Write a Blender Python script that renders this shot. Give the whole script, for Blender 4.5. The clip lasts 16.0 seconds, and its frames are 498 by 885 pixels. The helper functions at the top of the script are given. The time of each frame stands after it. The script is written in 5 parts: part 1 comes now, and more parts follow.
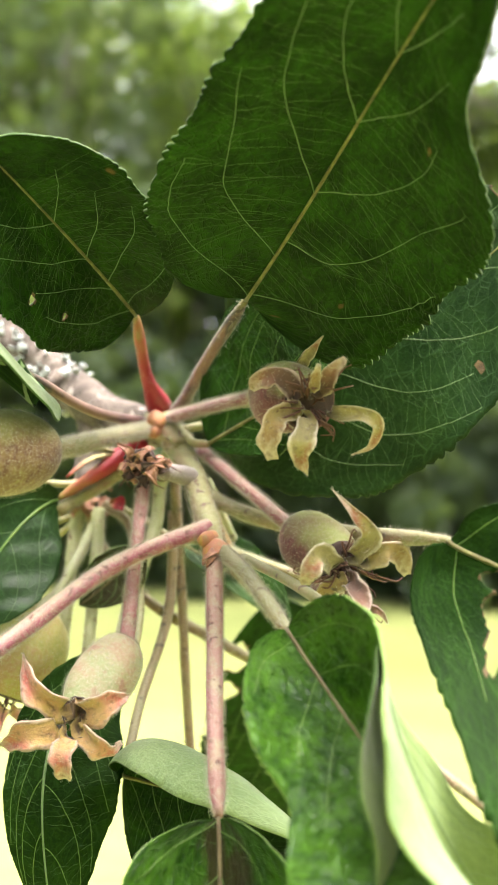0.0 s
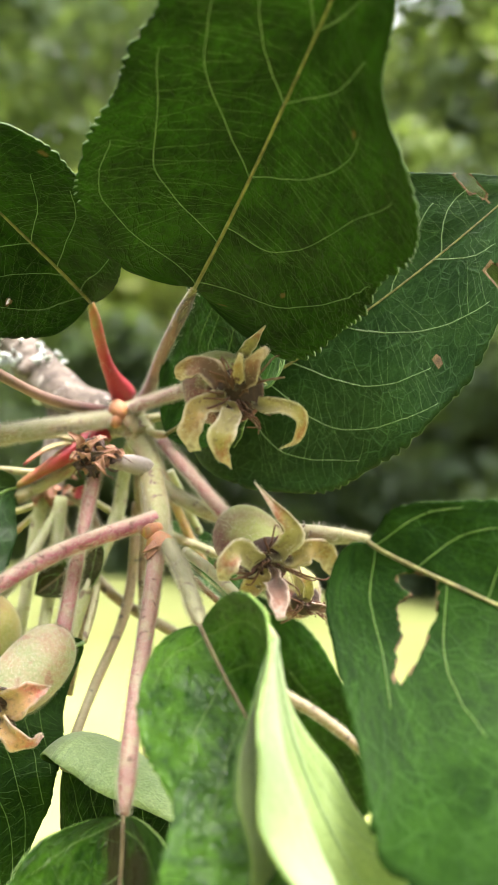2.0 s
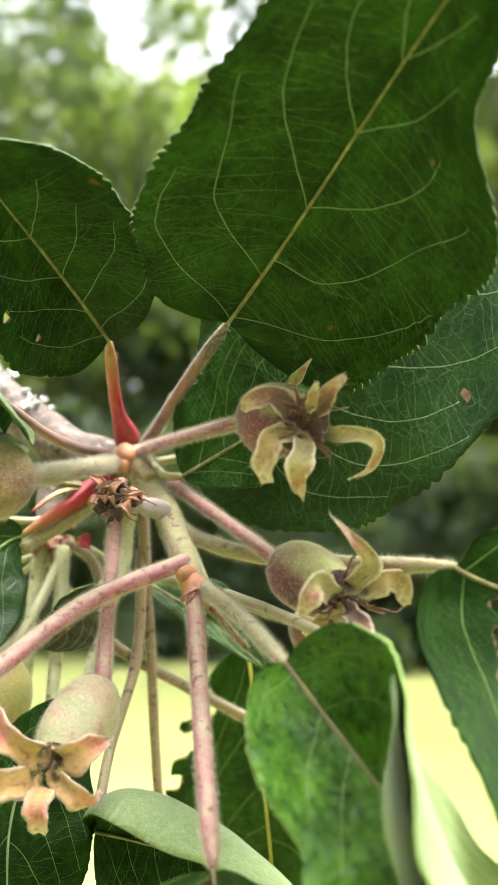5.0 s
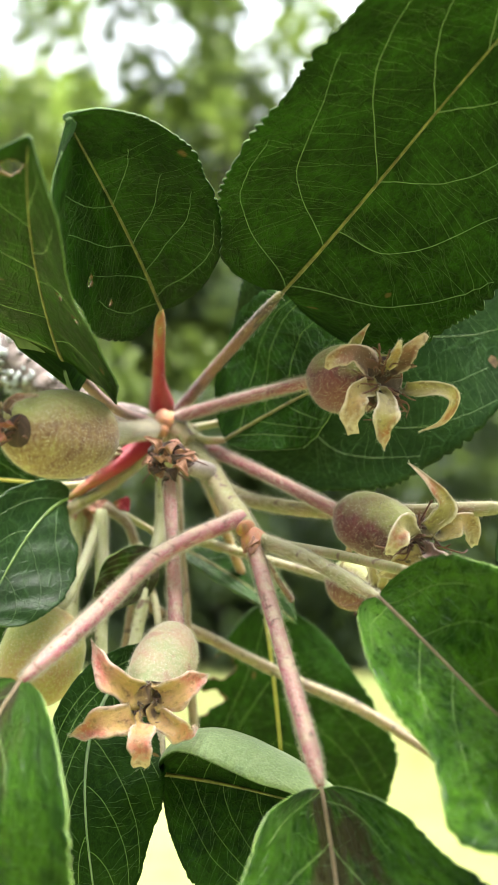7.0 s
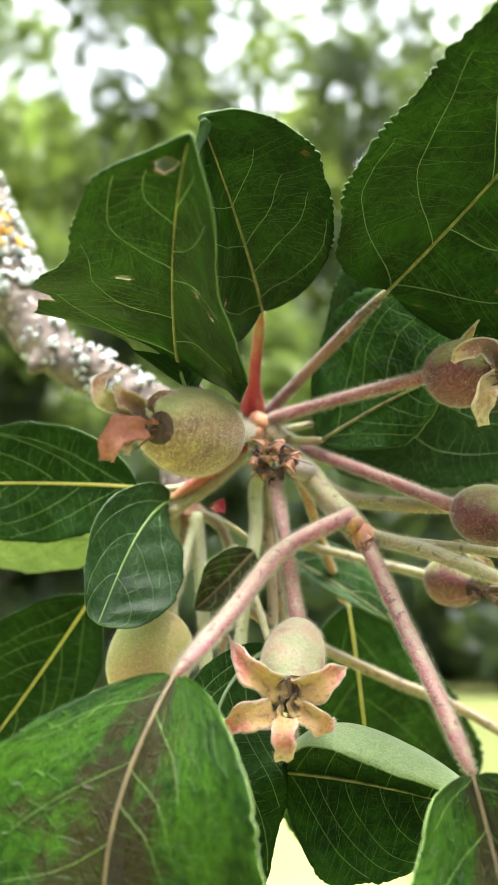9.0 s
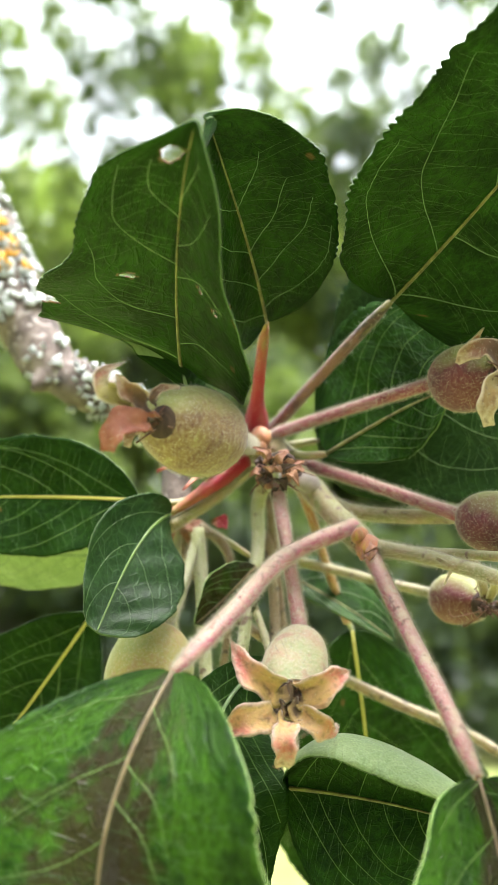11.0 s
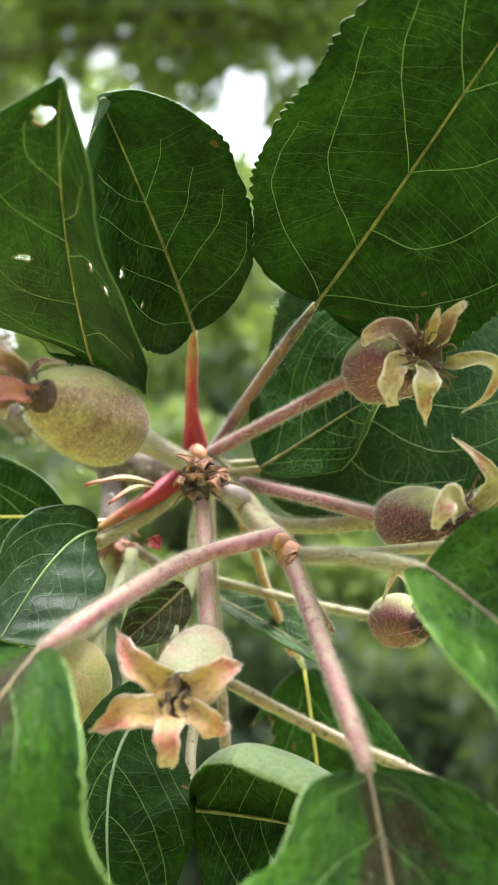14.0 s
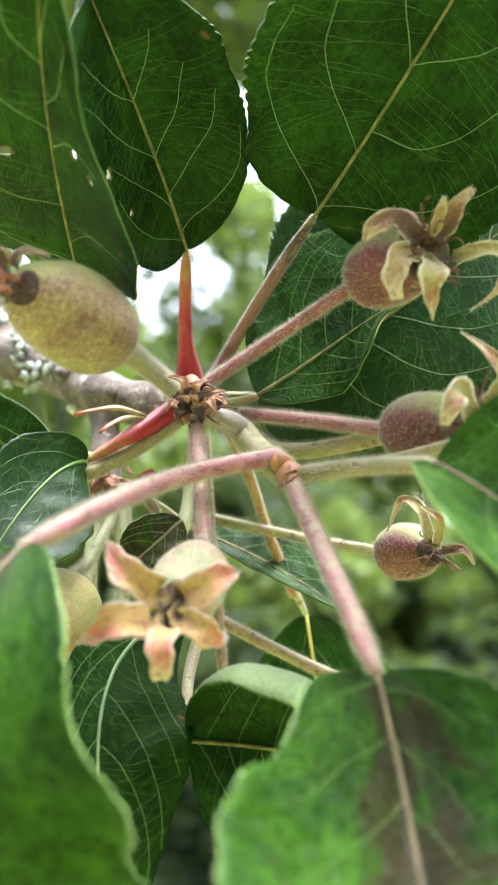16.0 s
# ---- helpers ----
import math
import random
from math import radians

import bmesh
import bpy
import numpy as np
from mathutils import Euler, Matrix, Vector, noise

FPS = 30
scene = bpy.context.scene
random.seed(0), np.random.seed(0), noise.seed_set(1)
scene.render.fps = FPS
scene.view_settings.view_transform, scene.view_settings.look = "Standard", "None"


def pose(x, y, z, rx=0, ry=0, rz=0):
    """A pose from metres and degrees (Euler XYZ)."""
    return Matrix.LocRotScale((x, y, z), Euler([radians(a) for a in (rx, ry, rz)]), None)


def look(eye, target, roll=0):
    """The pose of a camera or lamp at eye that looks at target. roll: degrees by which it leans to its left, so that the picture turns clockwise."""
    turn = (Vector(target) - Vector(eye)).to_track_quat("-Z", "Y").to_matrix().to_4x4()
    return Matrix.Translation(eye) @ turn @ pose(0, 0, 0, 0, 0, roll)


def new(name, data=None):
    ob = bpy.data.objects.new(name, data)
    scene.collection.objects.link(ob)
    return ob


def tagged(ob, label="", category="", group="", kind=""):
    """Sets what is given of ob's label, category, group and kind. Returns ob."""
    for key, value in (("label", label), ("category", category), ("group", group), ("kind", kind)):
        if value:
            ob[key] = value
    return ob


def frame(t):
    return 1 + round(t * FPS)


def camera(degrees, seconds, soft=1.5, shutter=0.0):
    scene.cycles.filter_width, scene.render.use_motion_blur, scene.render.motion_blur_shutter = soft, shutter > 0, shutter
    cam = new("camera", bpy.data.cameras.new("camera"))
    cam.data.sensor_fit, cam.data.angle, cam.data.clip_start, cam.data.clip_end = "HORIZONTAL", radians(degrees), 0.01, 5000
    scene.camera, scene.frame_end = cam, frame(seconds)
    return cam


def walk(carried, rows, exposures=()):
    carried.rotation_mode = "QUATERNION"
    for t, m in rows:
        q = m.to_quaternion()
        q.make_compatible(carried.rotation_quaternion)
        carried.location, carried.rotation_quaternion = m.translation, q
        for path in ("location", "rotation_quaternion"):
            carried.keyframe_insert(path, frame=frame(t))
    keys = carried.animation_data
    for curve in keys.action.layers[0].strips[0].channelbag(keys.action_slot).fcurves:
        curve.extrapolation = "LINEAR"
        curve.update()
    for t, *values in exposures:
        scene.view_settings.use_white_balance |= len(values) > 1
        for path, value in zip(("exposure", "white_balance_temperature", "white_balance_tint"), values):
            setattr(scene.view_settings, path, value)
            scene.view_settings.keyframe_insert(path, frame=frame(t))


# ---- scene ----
cam = camera(26.13, 16.0, soft=1.5)
cam.data.dof.use_dof = True
cam.data.dof.focus_distance = 0.155
cam.data.dof.aperture_fstop = 33.0

# seconds, place in metres, turn in degrees
PATH = [
    (0, 0.05438, -0.18956, 1.48885, 92.439, -2.259, 11.102),
    (0.5, 0.05757, -0.18624, 1.48842, 92.029, -2.525, 11.901),
    (1, 0.06054, -0.18545, 1.48719, 91.858, -2.465, 13.528),
    (1.5, 0.06456, -0.18386, 1.4878, 91.819, -3.184, 13.803),
    (2, 0.07145, -0.18164, 1.48962, 91.954, -3.775, 14.571),
    (2.5, 0.07264, -0.18241, 1.48995, 92.587, -3.524, 13.643),
    (3, 0.07603, -0.18104, 1.49185, 93.175, -4.298, 13.87),
    (3.5, 0.07261, -0.1816, 1.4919, 93.382, -4.241, 12.909),
    (4, 0.06605, -0.18199, 1.48887, 94.432, -4.036, 12.386),
    (4.2, 0.06034, -0.18236, 1.4883, 94.778, -3.605, 11.334),
    (6.3, 0.0293, -0.18881, 1.47703, 96.886, -1.706, 1.602),
    (6.5, 0.02563, -0.19276, 1.47902, 96.335, -1.85, 0.961),
    (7, 0.01811, -0.19448, 1.47609, 96.091, -0.957, 0.605),
    (7.5, 0.01286, -0.19294, 1.47364, 95.79, -0.504, -0.307),
    (8, 0.00679, -0.19011, 1.47199, 95.989, -0.002, 0.009),
    (8.5, 0.00159, -0.19371, 1.472, 96.363, 0.379, -0.122),
    (9, -0.00283, -0.19553, 1.47247, 97.162, 0.378, -0.44),
    (9.2, -0.00511, -0.19731, 1.47162, 97.64, 0.424, -0.406),
    (11.3, -0.00113, -0.19249, 1.46313, 100.934, -0.286, -0.396),
    (11.5, 0.00185, -0.19344, 1.4625, 101.235, -0.328, -0.487),
    (12, 0.00654, -0.19163, 1.45958, 102.977, -0.398, 0.27),
    (12.5, 0.01138, -0.19387, 1.45838, 104.135, -0.401, 0.14),
    (13, 0.01222, -0.18323, 1.4533, 104.826, -0.497, 2.057),
    (13.5, 0.016, -0.18454, 1.45157, 106.316, -0.63, 1.815),
    (14, 0.01881, -0.18211, 1.44762, 107.089, -0.833, 2.746),
    (14.5, 0.02055, -0.18222, 1.44525, 107.488, -0.621, 2.196),
    (15, 0.01882, -0.17753, 1.44067, 107.523, -0.22, 2.571),
    (15.5, 0.01736, -0.17342, 1.43836, 107.529, -0.176, 2.914),
    (16, 0.01863, -0.16981, 1.43662, 107.871, -0.223, 2.891),
]
# seconds, stops, kelvin, tint
EXPOSURES = [(0, 0.36, 6850, 10), (4.2, 0.38, 6750, 10), (8, 0.36, 6500, 10), (11.3, 0.32, 6400, 10), (12.5, 0.30, 6350, 10), (14, 0.42, 6250, 10), (16, 0.58, 6050, 10)]
walk(cam, [(row[0], pose(*row[1:])) for row in PATH], EXPOSURES)

# ---------------------------------------------------------------- light
world = bpy.data.worlds.new("overcast_sky")
scene.world = world
world.use_nodes = True
wn, wl = world.node_tree.nodes, world.node_tree.links
sky = wn.new("ShaderNodeTexSky")
sky.sky_type = "NISHITA"
sky.sun_disc = False
sky.sun_elevation, sky.sun_rotation = radians(76), radians(120)
sky.air_density, sky.dust_density, sky.ozone_density = 1.0, 6.0, 1.0
pale = wn.new("ShaderNodeHueSaturation")
pale.inputs["Saturation"].default_value = 0.25
wl.new(sky.outputs[0], pale.inputs["Color"])
wl.new(pale.outputs[0], wn["Background"].inputs["Color"])
wn["Background"].inputs["Strength"].default_value = 0.92

sun_data = bpy.data.lights.new("sun", "SUN")
sun_data.energy, sun_data.angle, sun_data.color = 1.5, radians(25), (1.0, 0.95, 0.86)
sun = new("sun", sun_data)
sun.matrix_world = look((2.5, -1.5, 14), (0, 0, 1.5))

# ---------------------------------------------------------------- materials
def nodes_of(mat):
    mat.use_nodes = True
    return mat.node_tree.nodes, mat.node_tree.links, mat.node_tree.nodes["Principled BSDF"]


def noise_node(n, l, coord, scale, detail=3.0, rough=0.55, out="Fac"):
    t = n.new("ShaderNodeTexNoise")
    t.inputs["Scale"].default_value, t.inputs["Detail"].default_value = scale, detail
    t.inputs["Roughness"].default_value = rough
    l.new(coord, t.inputs["Vector"])
    return t.outputs[out]


def ramp(n, l, fac, stops):
    r = n.new("ShaderNodeValToRGB")
    r.color_ramp.elements[0].position, r.color_ramp.elements[0].color = stops[0][0], (*stops[0][1], 1)
    r.color_ramp.elements[1].position, r.color_ramp.elements[1].color = stops[-1][0], (*stops[-1][1], 1)
    for p, c in stops[1:-1]:
        r.color_ramp.elements.new(p).color = (*c, 1)
    l.new(fac, r.inputs[0])
    return r.outputs["Color"]


def mix(n, l, fac, a, b, mode="MIX"):
    m = n.new("ShaderNodeMix")
    m.data_type, m.blend_type = "RGBA", mode
    for value, socket in ((fac, m.inputs[0]), (a, m.inputs[6]), (b, m.inputs[7])):
        if isinstance(value, (int, float)):
            socket.default_value = value
        elif isinstance(value, tuple):
            socket.default_value = (*value, 1)
        else:
            l.new(value, socket)
    return m.outputs[2]


def maths(n, l, op, a, b=0.5):
    m = n.new("ShaderNodeMath")
    m.operation = op
    for value, socket in ((a, m.inputs[0]), (b, m.inputs[1])):
        if isinstance(value, (int, float)):
            socket.default_value = value
        else:
            l.new(value, socket)
    return m.outputs[0]


def bump(n, l, bsdf, height, strength, distance):
    b = n.new("ShaderNodeBump")
    b.inputs["Strength"].default_value, b.inputs["Distance"].default_value = strength, distance
    l.new(height, b.inputs["Height"])
    l.new(b.outputs[0], bsdf.inputs["Normal"])


def leaf_material(name, dark, light, net, gloss, glow, blotch=None, net_amount=0.5, patch=(0.42, 0.62), sheen=0.0, spec=0.4, spots=None, relief=0.3):
    """A leaf face: greens in patches, ladders of fine veins, optional brown along the midrib, some light let through."""
    mat = bpy.data.materials.new(name)
    n, l, bsdf = nodes_of(mat)
    uv = n.new("ShaderNodeUVMap").outputs[0]
    steps = n.new("ShaderNodeUVMap")
    steps.uv_map = "ladder"
    big, fine = noise_node(n, l, uv, 1.1, 4), noise_node(n, l, uv, 7, 5)
    patches = maths(n, l, "ADD", maths(n, l, "MULTIPLY", big, 0.55), maths(n, l, "MULTIPLY", fine, 0.45))
    colour = ramp(n, l, patches, [(patch[0], dark), (patch[1], light)])
    grain = noise_node(n, l, uv, 30, 3, 0.7)
    colour = mix(n, l, ramp(n, l, grain, [(0.40, (0.4, 0.4, 0.4)), (0.5, (0, 0, 0))]), colour, tuple(0.5 * c for c in dark))
    colour = mix(n, l, ramp(n, l, grain, [(0.58, (0, 0, 0)), (0.74, (0.4, 0.4, 0.4))]), colour, tuple(min(1.0, 1.9 * c + 0.008) for c in light))
    wob = n.new("ShaderNodeVectorMath")
    wob.operation = "SCALE"
    wob.inputs[3].default_value = 0.10
    l.new(noise_node(n, l, uv, 3, 3, out="Color"), wob.inputs[0])
    nets = []
    for source, scale, stretch, width in ((steps.outputs[0], 1.0, (5.0, 3.4, 1), 0.035), (uv, 9.0, (1, 1, 1), 0.045)):
        warp = n.new("ShaderNodeVectorMath")
        warp.operation = "ADD"
        l.new(source, warp.inputs[0]), l.new(wob.outputs[0], warp.inputs[1])
        pull = n.new("ShaderNodeVectorMath")
        pull.operation = "MULTIPLY"
        pull.inputs[1].default_value = stretch
        l.new(warp.outputs[0], pull.inputs[0])
        v = n.new("ShaderNodeTexVoronoi")
        v.feature = "DISTANCE_TO_EDGE"
        v.inputs["Scale"].default_value = scale
        l.new(pull.outputs[0], v.inputs["Vector"])
        s = n.new("ShaderNodeMapRange")
        s.inputs[1].default_value, s.inputs[2].default_value = 0.0, width * 1.6
        s.inputs[3].default_value, s.inputs[4].default_value = 1.0, 0.0
        l.new(v.outputs["Distance"], s.inputs[0])
        nets.append(s.outputs[0])
    faint = ramp(n, l, noise_node(n, l, uv, 2.3, 3), [(0.35, (0.15, 0.15, 0.15)), (0.65, (1, 1, 1))])
    lines = maths(n, l, "MULTIPLY", maths(n, l, "MAXIMUM", nets[0], maths(n, l, "MULTIPLY", nets[1], 0.4)), faint)
    colour = mix(n, l, maths(n, l, "MULTIPLY", lines, net_amount), colour, net)
    if blotch:
        near = n.new("ShaderNodeAttribute")
        near.attribute_name = "off_midrib"
        spread = maths(n, l, "SUBTRACT", maths(n, l, "ADD", noise_node(n, l, uv, 1.6, 6, 0.65), 0.21), maths(n, l, "MULTIPLY", near.outputs["Fac"], 0.22))
        colour = mix(n, l, ramp(n, l, spread, [(0.50, (0, 0, 0)), (0.63, (0.85, 0.85, 0.85))]), colour, blotch)
    if spots:
        dots = n.new("ShaderNodeTexVoronoi")
        dots.inputs["Scale"].default_value = 0.9
        l.new(uv, dots.inputs["Vector"])
        ragged = maths(n, l, "ADD", dots.outputs["Distance"], maths(n, l, "MULTIPLY", fine, 0.12))
        colour = mix(n, l, ramp(n, l, ragged, [(0.095, (0.9, 0.9, 0.9)), (0.125, (0, 0, 0))]), colour, spots)
    l.new(colour, bsdf.inputs["Base Color"])
    bsdf.inputs["Specular IOR Level"].default_value = spec
    l.new(ramp(n, l, fine, [(0.3, (gloss - 0.06,) * 3), (0.7, (gloss + 0.1,) * 3)]), bsdf.inputs["Roughness"])
    bsdf.inputs["Sheen Weight"].default_value = sheen
    height = maths(n, l, "ADD", maths(n, l, "MULTIPLY", lines, -0.8), maths(n, l, "MULTIPLY", fine, 0.6))
    bump(n, l, bsdf, height, relief, 0.0004)
    through_leaf = n.new("ShaderNodeBsdfTranslucent")
    l.new(mix(n, l, 0.35, colour, (0.22, 0.40, 0.03)), through_leaf.inputs["Color"])
    both = n.new("ShaderNodeMixShader")
    both.inputs[0].default_value = glow
    l.new(bsdf.outputs[0], both.inputs[1]), l.new(through_leaf.outputs[0], both.inputs[2])
    l.new(both.outputs[0], n["Material Output"].inputs["Surface"])
    return mat


def skin_material(name, stops, scale=3.0, rough=0.6, sheen=0.4, relief=0.3, fleck=None, glow=0.0, sunny=None, fuzz=0.0, solid=False):
    """Downy stalk, fruit or sepal skin: colours in clouds, specks, a soft down and a sunny upper side."""
    mat = bpy.data.materials.new(name)
    n, l, bsdf = nodes_of(mat)
    uv = n.new("ShaderNodeUVMap").outputs[0]
    if solid:
        big = n.new("ShaderNodeVectorMath")
        big.operation = "SCALE"
        big.inputs[3].default_value = 100
        l.new(n.new("ShaderNodeTexCoord").outputs["Object"], big.inputs[0])
        uv = big.outputs[0]
    cloud, grain = noise_node(n, l, uv, scale, 4), noise_node(n, l, uv, scale * 12, 3)
    fac = maths(n, l, "ADD", maths(n, l, "MULTIPLY", cloud, 0.7), maths(n, l, "MULTIPLY", grain, 0.3))
    colour = ramp(n, l, fac, stops)
    # skin facing up turns to the sunny colour; on stalks it paints top light too
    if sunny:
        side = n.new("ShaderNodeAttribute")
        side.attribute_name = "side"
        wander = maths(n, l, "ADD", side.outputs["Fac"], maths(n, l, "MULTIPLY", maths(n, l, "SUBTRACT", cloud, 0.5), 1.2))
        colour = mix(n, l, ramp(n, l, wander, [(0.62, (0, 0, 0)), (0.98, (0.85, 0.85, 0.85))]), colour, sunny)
    if fuzz:
        down = noise_node(n, l, uv, 26, 4, 0.7)
        colour = mix(n, l, maths(n, l, "MULTIPLY", ramp(n, l, down, [(0.48, (0, 0, 0)), (0.62, (1, 1, 1))]), fuzz), colour, (0.58, 0.52, 0.44))
    if fleck:
        spots = noise_node(n, l, uv, scale * 2.2, 2)
        colour = mix(n, l, ramp(n, l, spots, [(0.58, (0, 0, 0)), (0.66, (0.9, 0.9, 0.9))]), colour, fleck)
    l.new(colour, bsdf.inputs["Base Color"])
    bsdf.inputs["Roughness"].default_value = rough
    bsdf.inputs["Sheen Weight"].default_value = sheen
    bsdf.inputs["Sheen Roughness"].default_value = 0.35
    bump(n, l, bsdf, grain, relief, 0.0004)
    if glow:
        t = n.new("ShaderNodeBsdfTranslucent")
        l.new(colour, t.inputs["Color"])
        both = n.new("ShaderNodeMixShader")
        both.inputs[0].default_value = glow
        l.new(bsdf.outputs[0], both.inputs[1]), l.new(t.outputs[0], both.inputs[2])
        l.new(both.outputs[0], n["Material Output"].inputs["Surface"])
    return mat


def along_material(name, stops, rough=0.6, sheen=0.3, glow=0.15, rim=None):
    """Colours that change from base to tip of a part, with a little cloud."""
    mat = bpy.data.materials.new(name)
    n, l, bsdf = nodes_of(mat)
    uv = n.new("ShaderNodeUVMap").outputs[0]
    sep = n.new("ShaderNodeSeparateXYZ")
    l.new(uv, sep.inputs[0])
    cloud = noise_node(n, l, uv, 5, 4)
    fac = maths(n, l, "ADD", sep.outputs[0], maths(n, l, "MULTIPLY", maths(n, l, "SUBTRACT", cloud, 0.5), 0.9))
    colour = ramp(n, l, fac, stops)
    if rim:
        edge = n.new("ShaderNodeAttribute")
        edge.attribute_name = "edge"
        worn = maths(n, l, "ADD", edge.outputs["Fac"], maths(n, l, "MULTIPLY", maths(n, l, "SUBTRACT", noise_node(n, l, uv, 14, 4), 0.5), 0.5))
        colour = mix(n, l, ramp(n, l, worn, [(0.70, (0, 0, 0)), (0.95, (0.85, 0.85, 0.85))]), colour, rim)
        colour = mix(n, l, ramp(n, l, noise_node(n, l, uv, 9, 5, 0.7), [(0.52, (0, 0, 0)), (0.66, (0.7, 0.7, 0.7))]), colour, (0.13, 0.075, 0.045))
    l.new(colour, bsdf.inputs["Base Color"])
    bsdf.inputs["Roughness"].default_value = rough
    bsdf.inputs["Sheen Weight"].default_value = sheen
    bump(n, l, bsdf, noise_node(n, l, uv, 30, 3), 0.4, 0.0003)
    t = n.new("ShaderNodeBsdfTranslucent")
    l.new(colour, t.inputs["Color"])
    both = n.new("ShaderNodeMixShader")
    both.inputs[0].default_value = glow
    l.new(bsdf.outputs[0], both.inputs[1]), l.new(t.outputs[0], both.inputs[2])
    l.new(both.outputs[0], n["Material Output"].inputs["Surface"])
    return mat


LEAF_DARK = leaf_material("leaf_dark_green", (0.0050, 0.019, 0.0015), (0.020, 0.066, 0.006), (0.05, 0.11, 0.025), 0.42, 0.02, spec=0.08, net_amount=0.25, spots=(0.12, 0.07, 0.03), relief=0.6)
LEAF_BACK = leaf_material("leaf_deep_green", (0.006, 0.019, 0.0028), (0.016, 0.045, 0.006), (0.045, 0.105, 0.026), 0.5, 0.03, net_amount=0.35, spec=0.04, spots=(0.16, 0.09, 0.03))
LEAF_MID = leaf_material("leaf_fresh_blue_green", (0.008, 0.024, 0.006), (0.019, 0.050, 0.012), (0.06, 0.13, 0.045), 0.38, 0.04, net_amount=0.40, spec=0.13, spots=(0.16, 0.09, 0.03))
LEAF_BRIGHT = leaf_material("leaf_bright_green", (0.009, 0.034, 0.004), (0.046, 0.122, 0.010), (0.09, 0.19, 0.03), 0.30, 0.05,
                            blotch=(0.032, 0.021, 0.012), net_amount=0.22, patch=(0.42, 0.60), spec=0.11, relief=0.8)
LEAF_FRESH = leaf_material("leaf_fresh_green", (0.009, 0.036, 0.003), (0.050, 0.130, 0.009), (0.09, 0.19, 0.03), 0.30, 0.05, net_amount=0.22, patch=(0.42, 0.60), spec=0.13, relief=0.8)
LEAF_UNDER = leaf_material("leaf_underside", (0.22, 0.32, 0.13), (0.31, 0.41, 0.19), (0.42, 0.52, 0.30), 0.65, 0.25, net_amount=0.3, sheen=0.3)
LEAF_UNDER_STAINED = leaf_material("leaf_underside_stained", (0.17, 0.25, 0.075), (0.23, 0.32, 0.11), (0.28, 0.36, 0.16), 0.65, 0.1, spots=(0.16, 0.11, 0.06), net_amount=0.3, sheen=0.3)
LEAF_RIM = skin_material("leaf_rim", [(0.3, (0.03, 0.075, 0.010)), (0.7, (0.06, 0.12, 0.02))], 6, 0.7, 0.1)
LEAF_RIM_PALE = skin_material("leaf_rim_pale", [(0.3, (0.16, 0.30, 0.05)), (0.7, (0.26, 0.38, 0.09))], 6, 0.6, 0.3)
VEIN_FINE = skin_material("vein_fine_green", [(0.35, (0.045, 0.10, 0.022)), (0.65, (0.085, 0.15, 0.045))], 2, 0.5, 0.0)
VEIN_GREEN = skin_material("vein_green", [(0.3, (0.06, 0.13, 0.015)), (0.7, (0.12, 0.20, 0.03))], 3, 0.5, 0.1)
SCORCH = skin_material("scorched_edge", [(0.3, (0.045, 0.025, 0.012)), (0.7, (0.17, 0.10, 0.04))], 6, 0.8, 0.1)
VEIN = skin_material("vein_yellow_green", [(0.36, (0.06, 0.045, 0.015)), (0.5, (0.14, 0.13, 0.035)), (0.64, (0.24, 0.24, 0.08))], 5, 0.6, 0.3)
VEIN_PALE = skin_material("vein_pale_green", [(0.3, (0.09, 0.16, 0.055)), (0.7, (0.21, 0.30, 0.14))], 3, 0.5, 0.2)
VEIN_BROWN = skin_material("vein_brown", [(0.3, (0.08, 0.045, 0.025)), (0.7, (0.22, 0.18, 0.08))], 3, 0.6, 0.3)
VEIN_YELLOW = skin_material("vein_yellow", [(0.3, (0.38, 0.36, 0.06)), (0.7, (0.52, 0.48, 0.12))], 3, 0.5, 0.2)
# stalks: sunny is a paler upper tint mixed with light painted from above
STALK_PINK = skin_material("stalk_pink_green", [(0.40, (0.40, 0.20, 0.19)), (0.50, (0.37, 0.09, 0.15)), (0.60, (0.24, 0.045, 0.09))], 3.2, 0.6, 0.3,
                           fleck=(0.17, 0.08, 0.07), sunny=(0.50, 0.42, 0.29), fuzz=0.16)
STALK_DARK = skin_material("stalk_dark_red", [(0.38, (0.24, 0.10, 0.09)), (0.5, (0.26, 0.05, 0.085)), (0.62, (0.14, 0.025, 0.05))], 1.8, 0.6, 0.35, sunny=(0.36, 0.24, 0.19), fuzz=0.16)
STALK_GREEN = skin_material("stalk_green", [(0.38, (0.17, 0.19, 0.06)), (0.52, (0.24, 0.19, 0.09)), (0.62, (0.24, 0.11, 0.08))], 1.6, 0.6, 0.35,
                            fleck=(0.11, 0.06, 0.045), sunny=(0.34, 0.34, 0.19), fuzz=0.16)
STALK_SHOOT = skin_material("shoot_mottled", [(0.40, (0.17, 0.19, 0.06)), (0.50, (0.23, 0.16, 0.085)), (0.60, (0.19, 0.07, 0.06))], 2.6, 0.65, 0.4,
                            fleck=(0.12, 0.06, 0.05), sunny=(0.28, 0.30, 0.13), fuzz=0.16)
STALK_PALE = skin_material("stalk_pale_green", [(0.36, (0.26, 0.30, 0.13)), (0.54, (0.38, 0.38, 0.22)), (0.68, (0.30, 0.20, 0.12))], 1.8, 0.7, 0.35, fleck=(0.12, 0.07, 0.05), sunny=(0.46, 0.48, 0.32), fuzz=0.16)
